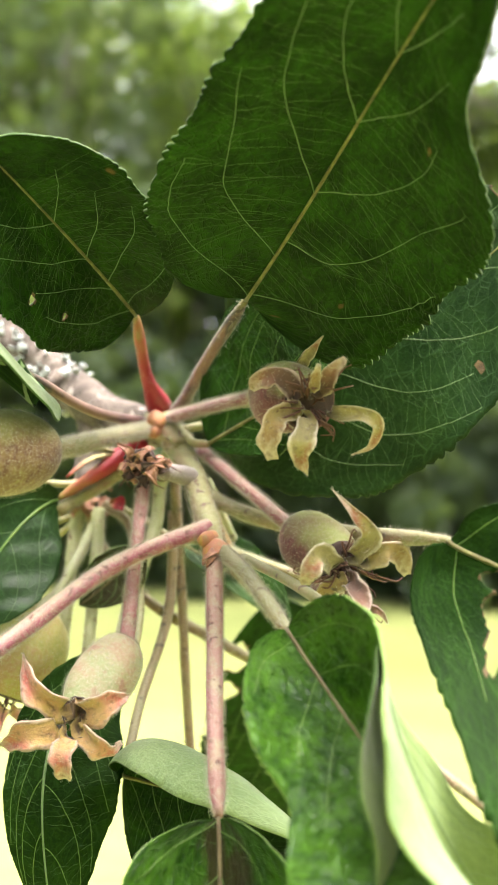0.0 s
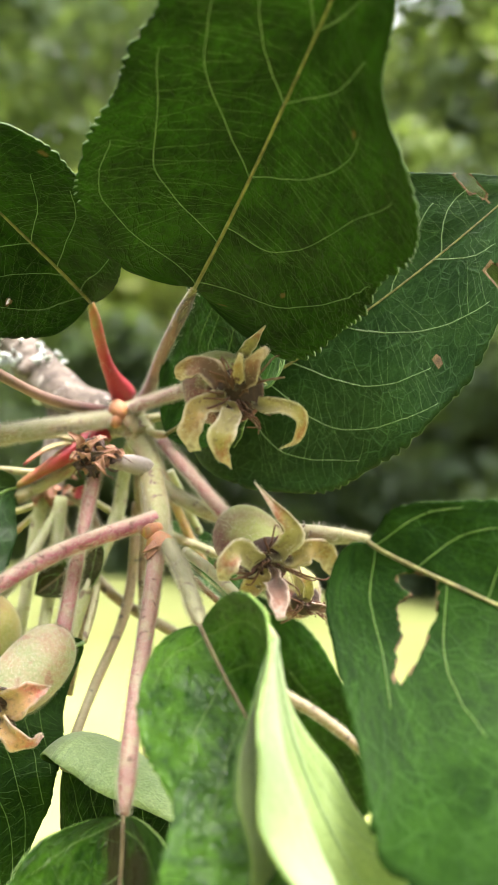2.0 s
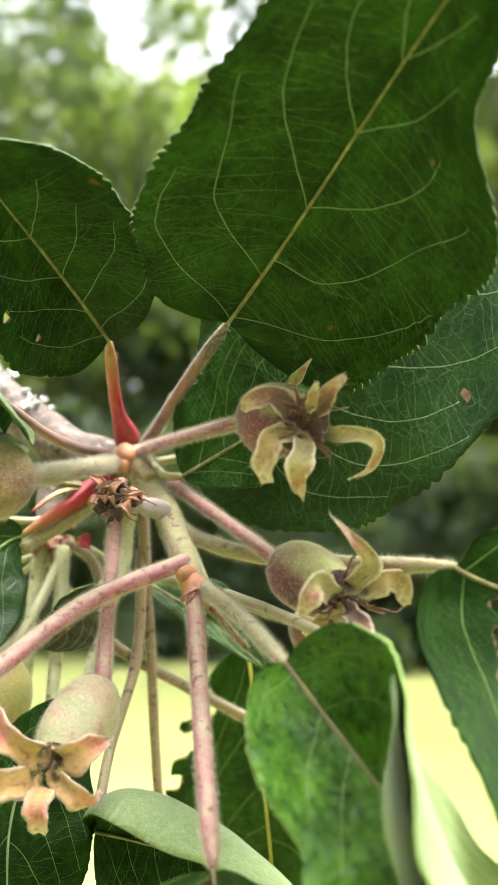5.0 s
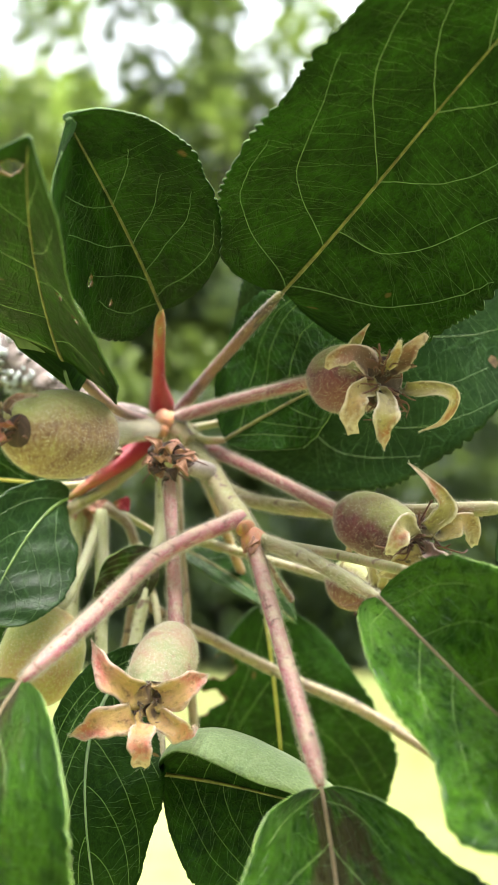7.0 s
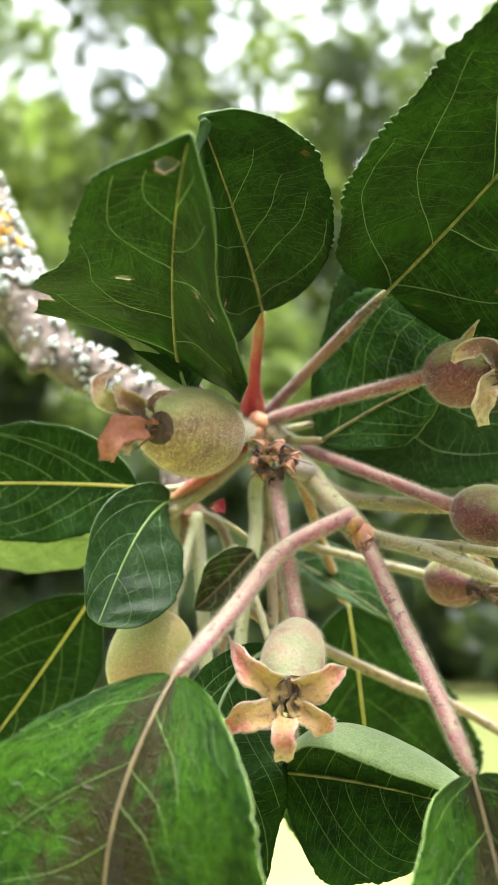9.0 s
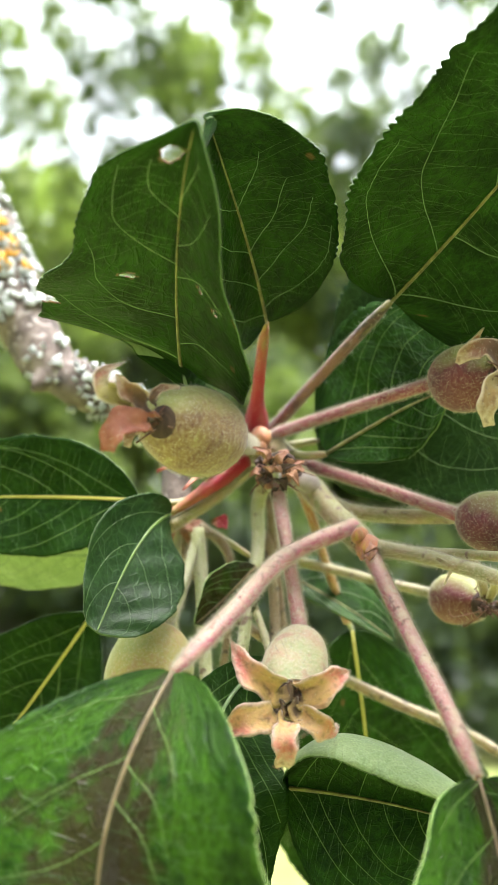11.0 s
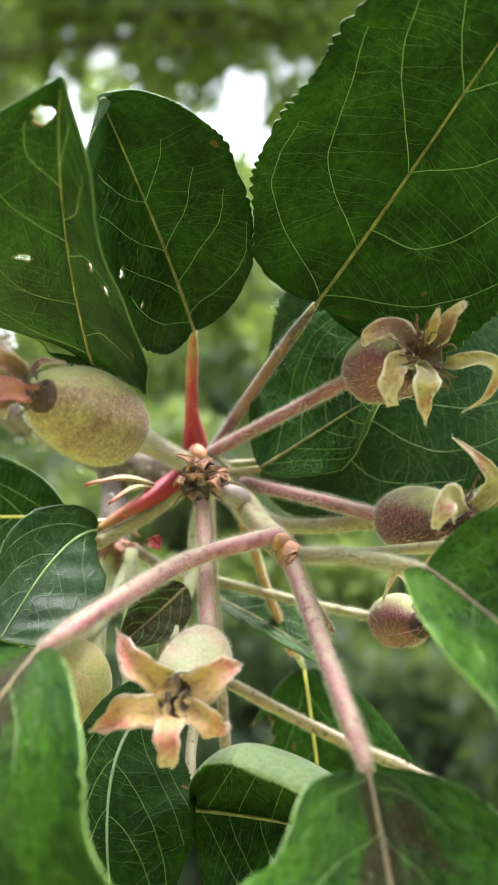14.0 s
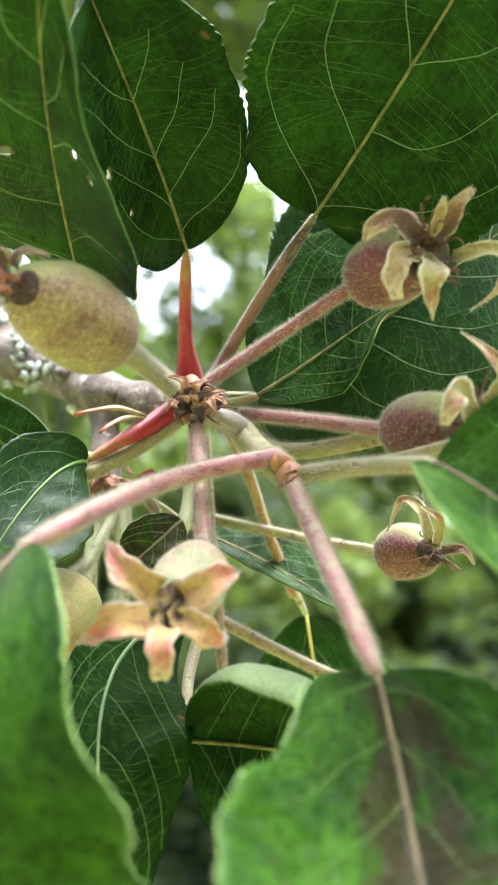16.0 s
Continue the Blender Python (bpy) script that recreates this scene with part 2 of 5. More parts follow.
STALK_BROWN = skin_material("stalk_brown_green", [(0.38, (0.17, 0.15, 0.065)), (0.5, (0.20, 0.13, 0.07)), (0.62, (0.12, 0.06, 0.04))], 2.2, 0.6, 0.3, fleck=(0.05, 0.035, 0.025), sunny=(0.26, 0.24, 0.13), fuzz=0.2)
STALK_RED = along_material("stalk_red", [(0.0, (0.30, 0.008, 0.025)), (0.45, (0.32, 0.016, 0.025)), (0.70, (0.33, 0.07, 0.04)), (0.92, (0.28, 0.16, 0.05)), (1.0, (0.24, 0.20, 0.06))], 0.45, 0.05)
STALK_OLIVE = along_material("stalk_olive_brown", [(0.0, (0.15, 0.05, 0.045)), (0.25, (0.08, 0.03, 0.026)), (0.45, (0.22, 0.11, 0.075)), (0.72, (0.18, 0.09, 0.06)), (0.86, (0.04, 0.025, 0.018)), (1.0, (0.16, 0.14, 0.045))], 0.55)
STALK_RUST = skin_material("stalk_rust_yellow", [(0.38, (0.30, 0.24, 0.07)), (0.5, (0.32, 0.16, 0.055)), (0.62, (0.22, 0.08, 0.035))], 1.6, 0.6, 0.3, sunny=(0.34, 0.28, 0.10), fuzz=0.15)
STALK_GREY = skin_material("stub_grey_downy", [(0.38, (0.22, 0.19, 0.17)), (0.5, (0.26, 0.21, 0.21)), (0.62, (0.17, 0.10, 0.10))], 2.4, 0.7, 0.3, sunny=(0.32, 0.29, 0.29), fuzz=0.3)
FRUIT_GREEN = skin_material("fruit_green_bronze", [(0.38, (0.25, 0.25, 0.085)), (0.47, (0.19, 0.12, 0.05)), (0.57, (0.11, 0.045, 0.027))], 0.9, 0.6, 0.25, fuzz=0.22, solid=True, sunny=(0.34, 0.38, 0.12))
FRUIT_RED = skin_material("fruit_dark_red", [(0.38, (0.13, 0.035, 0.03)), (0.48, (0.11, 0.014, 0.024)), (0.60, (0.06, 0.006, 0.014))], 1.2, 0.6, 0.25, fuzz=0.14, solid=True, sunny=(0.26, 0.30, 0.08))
FRUIT_PALE = skin_material("fruit_pale_green", [(0.38, (0.23, 0.27, 0.12)), (0.50, (0.32, 0.28, 0.16)), (0.62, (0.32, 0.18, 0.12))], 1.3, 0.65, 0.25, fleck=(0.28, 0.15, 0.11), fuzz=0.25, solid=True)
FRUIT_YELLOW = skin_material("fruit_yellow_green", [(0.38, (0.22, 0.24, 0.06)), (0.50, (0.30, 0.26, 0.075)), (0.62, (0.30, 0.18, 0.08))], 1.0, 0.65, 0.25, fuzz=0.2, solid=True)
SEPAL = along_material("sepal_yellow_pink", [(0.0, (0.03, 0.015, 0.012)), (0.12, (0.10, 0.055, 0.03)), (0.30, (0.52, 0.34, 0.12)), (0.55, (0.58, 0.30, 0.17)), (0.80, (0.52, 0.14, 0.11)), (1.0, (0.34, 0.04, 0.03))], rim=(0.60, 0.46, 0.38))
SEPAL_GREEN = along_material("sepal_green", [(0.0, (0.05, 0.03, 0.02)), (0.25, (0.22, 0.18, 0.07)), (0.55, (0.36, 0.30, 0.12)), (0.76, (0.32, 0.16, 0.08)), (0.9, (0.38, 0.08, 0.05)), (1.0, (0.24, 0.03, 0.02))], rim=(0.66, 0.58, 0.46))
SEPAL_BUFF = along_material("sepal_buff_brown", [(0.0, (0.07, 0.04, 0.025)), (0.25, (0.30, 0.24, 0.10)), (0.6, (0.36, 0.24, 0.10)), (1.0, (0.22, 0.11, 0.05))], rim=(0.60, 0.50, 0.40))
SEPAL_DRY = along_material("sepal_dry_brown", [(0.0, (0.04, 0.022, 0.018)), (0.4, (0.10, 0.05, 0.035)), (0.75, (0.20, 0.09, 0.06)), (1.0, (0.34, 0.20, 0.15))], 0.8, rim=(0.52, 0.40, 0.34))
PETAL_ORANGE = skin_material("petal_dry_orange", [(0.35, (0.20, 0.055, 0.035)), (0.65, (0.42, 0.16, 0.10))], 4, 0.6, 0.2, glow=0.2)
STAMEN = skin_material("stamen_brown", [(0.3, (0.05, 0.02, 0.015)), (0.7, (0.16, 0.06, 0.035))], 4, 0.7, 0.1)
CALYX_DARK = skin_material("calyx_dark", [(0.3, (0.02, 0.012, 0.01)), (0.7, (0.09, 0.05, 0.04))], 5, 0.9, 0.2)
SCAR = skin_material("bud_scar_orange", [(0.36, (0.22, 0.18, 0.07)), (0.48, (0.38, 0.13, 0.08)), (0.60, (0.40, 0.26, 0.05))], 3.5, 0.6, 0.2)
DRY_BROWN = skin_material("dry_brown", [(0.3, (0.18, 0.075, 0.055)), (0.7, (0.46, 0.24, 0.16))], 3, 0.8, 0.2)
BARK = skin_material("bark_grey_brown", [(0.36, (0.035, 0.025, 0.02)), (0.5, (0.105, 0.078, 0.064)), (0.64, (0.22, 0.175, 0.15))], 2.2, 0.8, 0.1, 1.0, fleck=(0.32, 0.28, 0.26), solid=True)
LICHEN = skin_material("lichen_grey", [(0.3, (0.40, 0.44, 0.42)), (0.7, (0.66, 0.70, 0.68))], 4, 0.9, 0.2, 0.8)
LICHEN_ORANGE = skin_material("lichen_orange", [(0.3, (0.52, 0.22, 0.02)), (0.7, (0.70, 0.42, 0.04))], 4, 0.9, 0.1, 0.8)
FUZZ = skin_material("down_hairs", [(0.3, (0.44, 0.41, 0.33)), (0.7, (0.60, 0.57, 0.48))], 3, 0.7, 0.3, glow=0.4)


# ---------------------------------------------------------------- builders
SPUR = Vector((0.0, 0.0, 1.5))
CM = 0.01


def place(p):
    """Centimetres round the spur's bud, to metres."""
    return SPUR + Vector(p) * CM


def smooth_line(points, steps=8):
    """A Catmull-Rom line through the points, as an array."""
    p = [2 * np.array(points[0], float) - np.array(points[1], float), *[np.array(q, float) for q in points],
         2 * np.array(points[-1], float) - np.array(points[-2], float)]
    out = []
    for i in range(1, len(p) - 2):
        a, b, c, d = p[i - 1:i + 3]
        for s in range(steps):
            t = s / steps
            out.append(0.5 * (2 * b + (c - a) * t + (2 * a - 5 * b + 4 * c - d) * t * t + (3 * b - a - 3 * c + d) * t ** 3))
    out.append(p[-2])
    return np.array(out)


def tube_mesh(name, line, radii, material, segs=10, knobs=0.0, seed=0, cap=True, unit=False):
    """A round tapering stem along a line in centimetres; uv runs in centimetres."""
    line = np.asarray(line, float)
    rng = np.random.default_rng(seed + 17)
    rad = np.interp(np.linspace(0, 1, len(line)), np.linspace(0, 1, len(radii)), radii)
    tan = np.gradient(line, axis=0)
    tan /= np.linalg.norm(tan, axis=1, keepdims=True) + 1e-12
    ref = np.array([0.31, 0.52, 0.79]) if abs(tan[0] @ [0.31, 0.52, 0.79]) < 0.9 else np.array([0.9, -0.1, 0.3])
    verts, uvs, sides, run = [], [], [], 0.0
    phase = rng.uniform(0, 6.28, 4)
    for i, (c, t, r) in enumerate(zip(line, tan, rad)):
        a = ref - t * (ref @ t)
        a /= np.linalg.norm(a)
        ref, b = a, np.cross(t, a)
        run += 0 if i == 0 else np.linalg.norm(line[i] - line[i - 1])
        for k in range(segs):
            w = 2 * math.pi * k / segs
            rr = r * (1 + knobs * (0.5 * math.sin(3 * w + phase[0] + run * 2.3) + 0.5 * math.sin(2 * w + phase[1] - run * 3.7) + 0.6 * math.sin(run * 5.1 + phase[2])))
            verts.append(place(c + rr * (math.cos(w) * a + math.sin(w) * b)) - SPUR)
            uvs.append((run, r * w))
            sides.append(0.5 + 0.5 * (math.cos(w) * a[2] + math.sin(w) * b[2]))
    faces = [(i * segs + k, i * segs + (k + 1) % segs, (i + 1) * segs + (k + 1) % segs, (i + 1) * segs + k)
             for i in range(len(line) - 1) for k in range(segs)]
    if unit:
        uvs = [(a / run, b) for a, b in uvs]
    if cap:
        faces += [tuple(range(segs))[::-1], tuple((len(line) - 1) * segs + k for k in range(segs))]
    me = make_mesh(name, verts, faces, uvs, [material])
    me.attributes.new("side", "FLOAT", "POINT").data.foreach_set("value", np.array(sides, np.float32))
    return me


def make_mesh(name, verts, faces, uvs, materials, slots=None, flat=False):
    me = bpy.data.meshes.new(name)
    me.from_pydata([tuple(v) for v in verts], [], faces)
    for m in materials:
        me.materials.append(m)
    layer = me.uv_layers.new(name="UVMap")
    index = np.zeros(len(me.loops), np.int32)
    me.loops.foreach_get("vertex_index", index)
    layer.data.foreach_set("uv", np.asarray(uvs, np.float32)[index].ravel())
    if slots is not None:
        me.polygons.foreach_set("material_index", np.asarray(slots, np.int32))
    if not flat:
        me.polygons.foreach_set("use_smooth", np.ones(len(me.polygons), bool))
    me.update()
    return me


def thing(name, label, category, group="", at=SPUR):
    ob = new(name)
    ob.empty_display_size = 0.01
    ob.location = at
    return tagged(ob, label, category, group)


def part(name, mesh, parent, label=""):
    ob = new(name, mesh)
    ob.parent = parent
    return tagged(ob, label) if label else ob


def hairs(name, parent, points, normals, length, seed, label="fine pale down"):
    """Short down standing off a surface, as one mesh of thin spikes."""
    rng = np.random.default_rng(seed)
    p, d = np.array(points, float), np.array(normals, float)
    d = d + rng.normal(0, 0.45, d.shape)
    d /= np.linalg.norm(d, axis=1, keepdims=True)
    side = np.cross(d, rng.normal(0, 1, d.shape))
    side /= np.linalg.norm(side, axis=1, keepdims=True) + 1e-9
    ln, w = length * rng.uniform(0.5, 1.2, (len(p), 1)), 0.0018
    mid = p + d * ln * 0.55 + side * ln * 0.12
    verts = np.stack([p + side * w, p - side * w, p + np.cross(d, side) * w, mid + side * w * 0.6, mid - side * w * 0.6, p + d * ln], 1).reshape(-1, 3) * CM
    k = 6 * np.arange(len(p))[:, None]
    faces = (k + [0, 1, 4, 3]).tolist() + (k + [1, 2, 4]).tolist() + (k + [2, 0, 3]).tolist() + (k + [3, 4, 5]).tolist()
    me = make_mesh(name, verts.tolist(), faces, np.repeat(p[:, [0, 2]], 6, 0), [FUZZ])
    return tagged(part(name, me, parent), label, kind="stuff")


def stem_hairs(name, parent, line, radii, count, length, seed):
    rng = np.random.default_rng(seed)
    line = np.asarray(line)
    rad = np.interp(np.linspace(0, 1, len(line)), np.linspace(0, 1, len(radii)), radii)
    pts, nrm = [], []
    for _ in range(count):
        s = rng.uniform(0, len(line) - 1.001)
        i, f = int(s), s - int(s)
        c, t = line[i] * (1 - f) + line[i + 1] * f, line[i + 1] - line[i]
        d = np.cross(t, rng.normal(0, 1, 3))
        d /= np.linalg.norm(d) + 1e-9
        pts.append(c + d * (rad[i] * (1 - f) + rad[i + 1] * f) * 0.97)
        nrm.append(d)
    return hairs(name, parent, pts, nrm, length, seed)


class Blade:
    """A leaf's surface: u runs from base to tip, v from one edge (-1) to the other (1)."""

    def __init__(self, ctrl, roll, width, fold, cup, peak, wave=0.05, waves=5.0, seed=0, tooth=0.035, teeth=28, curl=((0, 0), (0, 0)), profile=None):
        self.c = np.array(ctrl, float)
        self.roll, self.width, self.fold, self.cup, self.peak = roll, width, fold, cup, peak
        self.wave, self.waves, self.tooth, self.teeth, self.curl = wave, waves, tooth, teeth, curl
        self.profile = profile
        self.ph = np.random.default_rng(seed).uniform(0, 6.28, 6)

    def mid(self, u):
        u, c = np.asarray(u, float)[..., None], self.c
        return (1 - u) ** 3 * c[0] + 3 * u * (1 - u) ** 2 * c[1] + 3 * u * u * (1 - u) * c[2] + u ** 3 * c[3]

    def frame_at(self, u):
        w, c = np.asarray(u, float)[..., None], self.c
        t = 3 * (1 - w) ** 2 * (c[1] - c[0]) + 6 * w * (1 - w) * (c[2] - c[1]) + 3 * w * w * (c[3] - c[2])
        t = t / np.linalg.norm(t, axis=-1, keepdims=True)
        s = np.cross(t, [0.0, 1.0, 0.0])
        s = s / np.linalg.norm(s, axis=-1, keepdims=True)
        k = np.cross(s, t)
        a = (self.roll[0] + (self.roll[1] - self.roll[0]) * np.asarray(u))[..., None]
        side = np.cos(a) * s + np.sin(a) * k
        return t, side, np.cross(t, side)

    def half(self, u, right):
        p = self.peak
        a = np.clip(np.where(u < p, u / p, (1 - u) / (1 - p)), 0, 1)
        shape = np.where(u < p, np.sin(a * np.pi / 2) ** 0.6, np.sin(a * np.pi / 2) ** 0.85)
        pace = u * self.teeth + np.where(right, 0.37, 0.0) + 0.5 * np.sin(u * 23 + self.ph[2] + right) + 0.35 * np.sin(u * 51 + self.ph[3])
        saw = (np.abs(np.sin(np.pi * pace)) ** 0.8) * (0.75 + 0.45 * np.sin(u * 37 + self.ph[0] + 3 * right))
        lumps = 0.025 * np.sin(u * 9 + self.ph[0] + 2 * right) + 0.02 * np.sin(u * 17 + self.ph[1] + right)
        if self.profile:
            knots = (0.0, 0.12, 0.26, 0.42, 0.58, 0.74, 0.88, 1.0)
            left_side, right_side = (sum(np.interp(u + d, knots, side) for d in (-0.05, -0.02, 0.0, 0.02, 0.05)) / 5 for side in self.profile)
            shape = shape * np.where(right, right_side, left_side)
        return shape * np.where(right, self.width[1], self.width[0]), 1 + self.tooth * (saw - 0.5) + lumps

    def point(self, u, v, lift=0.0):
        u, v = np.broadcast_arrays(np.asarray(u, float), np.asarray(v, float))
        right = v > 0
        t, side, out = self.frame_at(u)
        av = np.abs(v)
        w, edge = self.half(u, right)
        w = w * (1 + (edge - 1) * av ** 8)
        f0, f1 = np.where(right, self.fold[1][0], self.fold[0][0]), np.where(right, self.fold[1][1], self.fold[0][1])
        f = f0 + (f1 - f0) * u
        cup = np.where(right, self.cup[1], self.cup[0])
        ripple = self.wave * av ** 2 * np.sin(u * self.waves * 2 * np.pi / 2 + self.ph[2] + right * 2.1) + 0.5 * self.wave * av ** 1.5 * np.sin(u * self.waves * 5 + self.ph[3] + right)
        quilt = 0.02 * np.sin(u * 31 + av * 6) * np.sin(av * 3.1)
        g = np.clip((u - 0.2) / 0.4, 0, 1)
        k = np.where(right, self.curl[1][0] + (self.curl[1][1] - self.curl[1][0]) * g, self.curl[0][0] + (self.curl[0][1] - self.curl[0][0]) * g)
        k = np.where(np.abs(k) < 1e-3, 1e-3, k)
        along, rise = (np.sin(f + k * av) - np.sin(f)) / k, (np.cos(f) - np.cos(f + k * av)) / k
        p = self.mid(u) + side * (np.sign(v) * w * along)[..., None]
        turn = f + k * av
        up = out * np.cos(turn)[..., None] - side * (np.sign(v) * np.sin(turn))[..., None]
        return p + out * (w * (rise + cup * av * av) + ripple * np.minimum(w, 1.0) + quilt * np.minimum(w, 1))[..., None] + up * lift


def blade_mesh(name, blade, materials, nu=110, nv=15, holes=(), thick=0.03):
    """The leaf as a thin solid with two faces and a rim; holes are ellipses (u, v, half u, half v)."""
    us = 0.004 + 0.992 * (0.5 - 0.5 * np.cos(np.linspace(0, np.pi, nu))) * 0.35 + 0.992 * np.linspace(0, 1, nu) * 0.65
    vs = np.linspace(-1, 1, 2 * nv + 1)
    vs = np.sign(vs) * np.abs(vs) ** 0.85
    uu, vv = np.meshgrid(us, vs, indexing="ij")
    rng = np.random.default_rng(len(name))
    n2 = 2 * nv + 1
    quads = np.array([(i * n2 + j, i * n2 + j + 1, (i + 1) * n2 + j + 1, (i + 1) * n2 + j) for i in range(nu - 1) for j in range(n2 - 1)])
    fu, fv = uu.ravel().copy(), vv.ravel().copy()
    keep = np.ones(len(quads), bool)
    scorch = np.zeros(len(quads), bool)
    bitten = np.zeros(len(fu), bool)
    for hu, hv, a, b in holes:
        ang = np.arctan2((fv - hv) / b, (fu - hu) / a)
        rim = 1 + 0.16 * np.sin(3 * ang + hu * 40) + 0.1 * np.sin(7 * ang + hv * 9)
        r = np.hypot((fu - hu) / a, (fv - hv) / b) / rim
        keep &= r[quads].mean(1) > 0.95
        band = 1 + 0.003 / min(a, b * 0.4) * (1 + 0.6 * np.sin(5 * ang + hv * 20))
        scorch |= (r / band)[quads].mean(1) < 1.0
        bitten |= r < 1.02
        push = (r < 1.0) & (r > 0.05)
        fu = np.where(push, hu + (fu - hu) / r, fu)
        fv = np.where(push, np.clip(hv + (fv - hv) / np.maximum(r, 0.05), -1, 1), fv)
    quads, scorch = quads[keep], scorch[keep]
    top, low = blade.point(fu, fv, thick / 2), blade.point(fu, fv, -thick / 2)
    size = len(top)
    edges = {}
    for q in quads:
        for a, b in zip(q, np.roll(q, -1)):
            edges[(min(a, b), max(a, b))] = None if (min(a, b), max(a, b)) in edges else (a, b)
    rims = [(b, a, a + size, b + size) for e in edges.values() if e for a, b in (e,)]
    faces = [tuple(int(i) for i in q) for q in quads] + [tuple(int(i) + size for i in q[::-1]) for q in quads] + [tuple(int(i) for i in r) for r in rims]
    slots = [3 if k else 0 for k in scorch] + [3 if k else 1 for k in scorch] + [3 if bitten[r[0]] else 2 for r in rims]
    length = np.linalg.norm(np.diff(blade.mid(np.linspace(0, 1, 20)), axis=0), axis=1).sum()
    w = np.where(fv > 0, blade.width[1], blade.width[0])
    uv = np.stack([fu * length + blade.ph[4], fv * w + blade.ph[5]], 1)
    me = make_mesh(name, np.concatenate([top, low]) * CM, faces, np.concatenate([uv, uv]), materials, slots)
    off = np.abs(fv) * w
    rung = np.stack([0.7 * fu * length + 0.75 * off + 20 * (fv > 0), 0.75 * fu * length - 0.7 * off + blade.ph[4]], 1)
    index = np.zeros(len(me.loops), np.int32)
    me.loops.foreach_get("vertex_index", index)
    me.uv_layers.new(name="ladder").data.foreach_set("uv", np.concatenate([rung, rung]).astype(np.float32)[index].ravel())
    me.attributes.new("off_midrib", "FLOAT", "POINT").data.foreach_set("value", np.concatenate([off, off]).astype(np.float32))
    return me


def veinlet_mesh(blade, paths, holes, material, seed):
    """Thin cross veins that climb from side vein to side vein and loop along the margin, as one mesh."""
    rng = np.random.default_rng(seed + 90)
    verts, faces, uvs = [], [], []

    def strand(us, vs, width):
        vs = np.clip(vs, -0.97, 0.97)
        us = np.clip(us, 0.004, 0.985)
        if any((np.hypot((us - h[0]) / h[2], (vs - h[1]) / h[3]) < 1.2).any() for h in holes):
            return
        line = blade.point(us, vs, 0.0155)
        tan = np.gradient(line, axis=0)
        up = blade.point(us, vs, 0.0255) - line
        side = np.cross(tan, up)
        side /= np.linalg.norm(side, axis=1, keepdims=True) + 1e-9
        up /= np.linalg.norm(up, axis=1, keepdims=True) + 1e-9
        k, n = len(verts), len(line)
        for i in range(n):
            w = width * (1 - 0.5 * i / (n - 1))
            verts.extend([line[i] + side[i] * w - up[i] * 0.004, line[i] + up[i] * w * 0.7, line[i] - side[i] * w - up[i] * 0.004])
            uvs.extend([(us[i] * 5, vs[i] * 2)] * 3)
        for i in range(n - 1):
            a = k + 3 * i
            faces.extend([(a, a + 1, a + 4, a + 3), (a + 1, a + 2, a + 5, a + 4)])

    for sign in (-1, 1):
        runs = paths[sign]
        for j, (lu, lv) in enumerate(runs):
            if len(lu) < 6:
                continue
            here = blade.point(lu, lv)
            length = np.linalg.norm(np.diff(here, axis=0), axis=1).sum()
            nu_, nv_ = runs[j + 1] if j + 1 < len(runs) else (np.linspace(min(lu[0] + 0.16, 0.93), 0.985, 30), sign * np.linspace(0.0, 0.3, 30))
            rib_u = np.linspace(lu[0], max(nu_[0], lu[0] + 0.03), 14)
            gu, gv = np.concatenate([rib_u, nu_]), np.concatenate([0 * rib_u, nv_])
            count = max(5, int(length / 0.16))
            for m in range(count):
                f = (m + 0.6 + rng.uniform(-0.3, 0.3)) / count
                a = min(int(f * len(lu)), len(lu) - 1)
                b = int(np.argmin(np.hypot((gu - lu[a]) * 12.0, (gv - lv[a]) * 2.0)))
                b = int(np.clip(b + rng.integers(-1, 3), 0, len(gu) - 1))
                t = np.linspace(0, rng.choice([1.0, 1.0, 1.0, 1.0, 0.6]), 9)
                kink = rng.uniform(0.001, 0.004) * np.sin(2 * np.pi * t * rng.uniform(0.8, 1.8) + rng.uniform(0, 6)) * np.sin(np.pi * t)
                strand(lu[a] * (1 - t) + gu[b] * t + kink, lv[a] * (1 - t) + gv[b] * t + 1.6 * kink[::-1], rng.uniform(0.0040, 0.0062))
            for m in range(count):
                f = 0.25 + 0.75 * (m + rng.uniform(0.2, 0.8)) / count
                a = min(int(f * len(lu)), len(lu) - 1)
                t = np.linspace(0, 1, 8)
                reach = (0.98 - abs(lv[a])) * (rng.uniform(0.75, 1.0) if j == 0 or f > 0.8 else rng.uniform(0.2, 0.45))
                strand(lu[a] + 0.02 * t * t * rng.uniform(-0.6, 1.4) - (0.03 * t if j == 0 else 0) + 0.0015 * np.sin(t * 5 + m), lv[a] + sign * reach * t, rng.uniform(0.0034, 0.005))
    return make_mesh("veinlet_net", [Vector(v) * CM for v in verts], faces, uvs, [material])


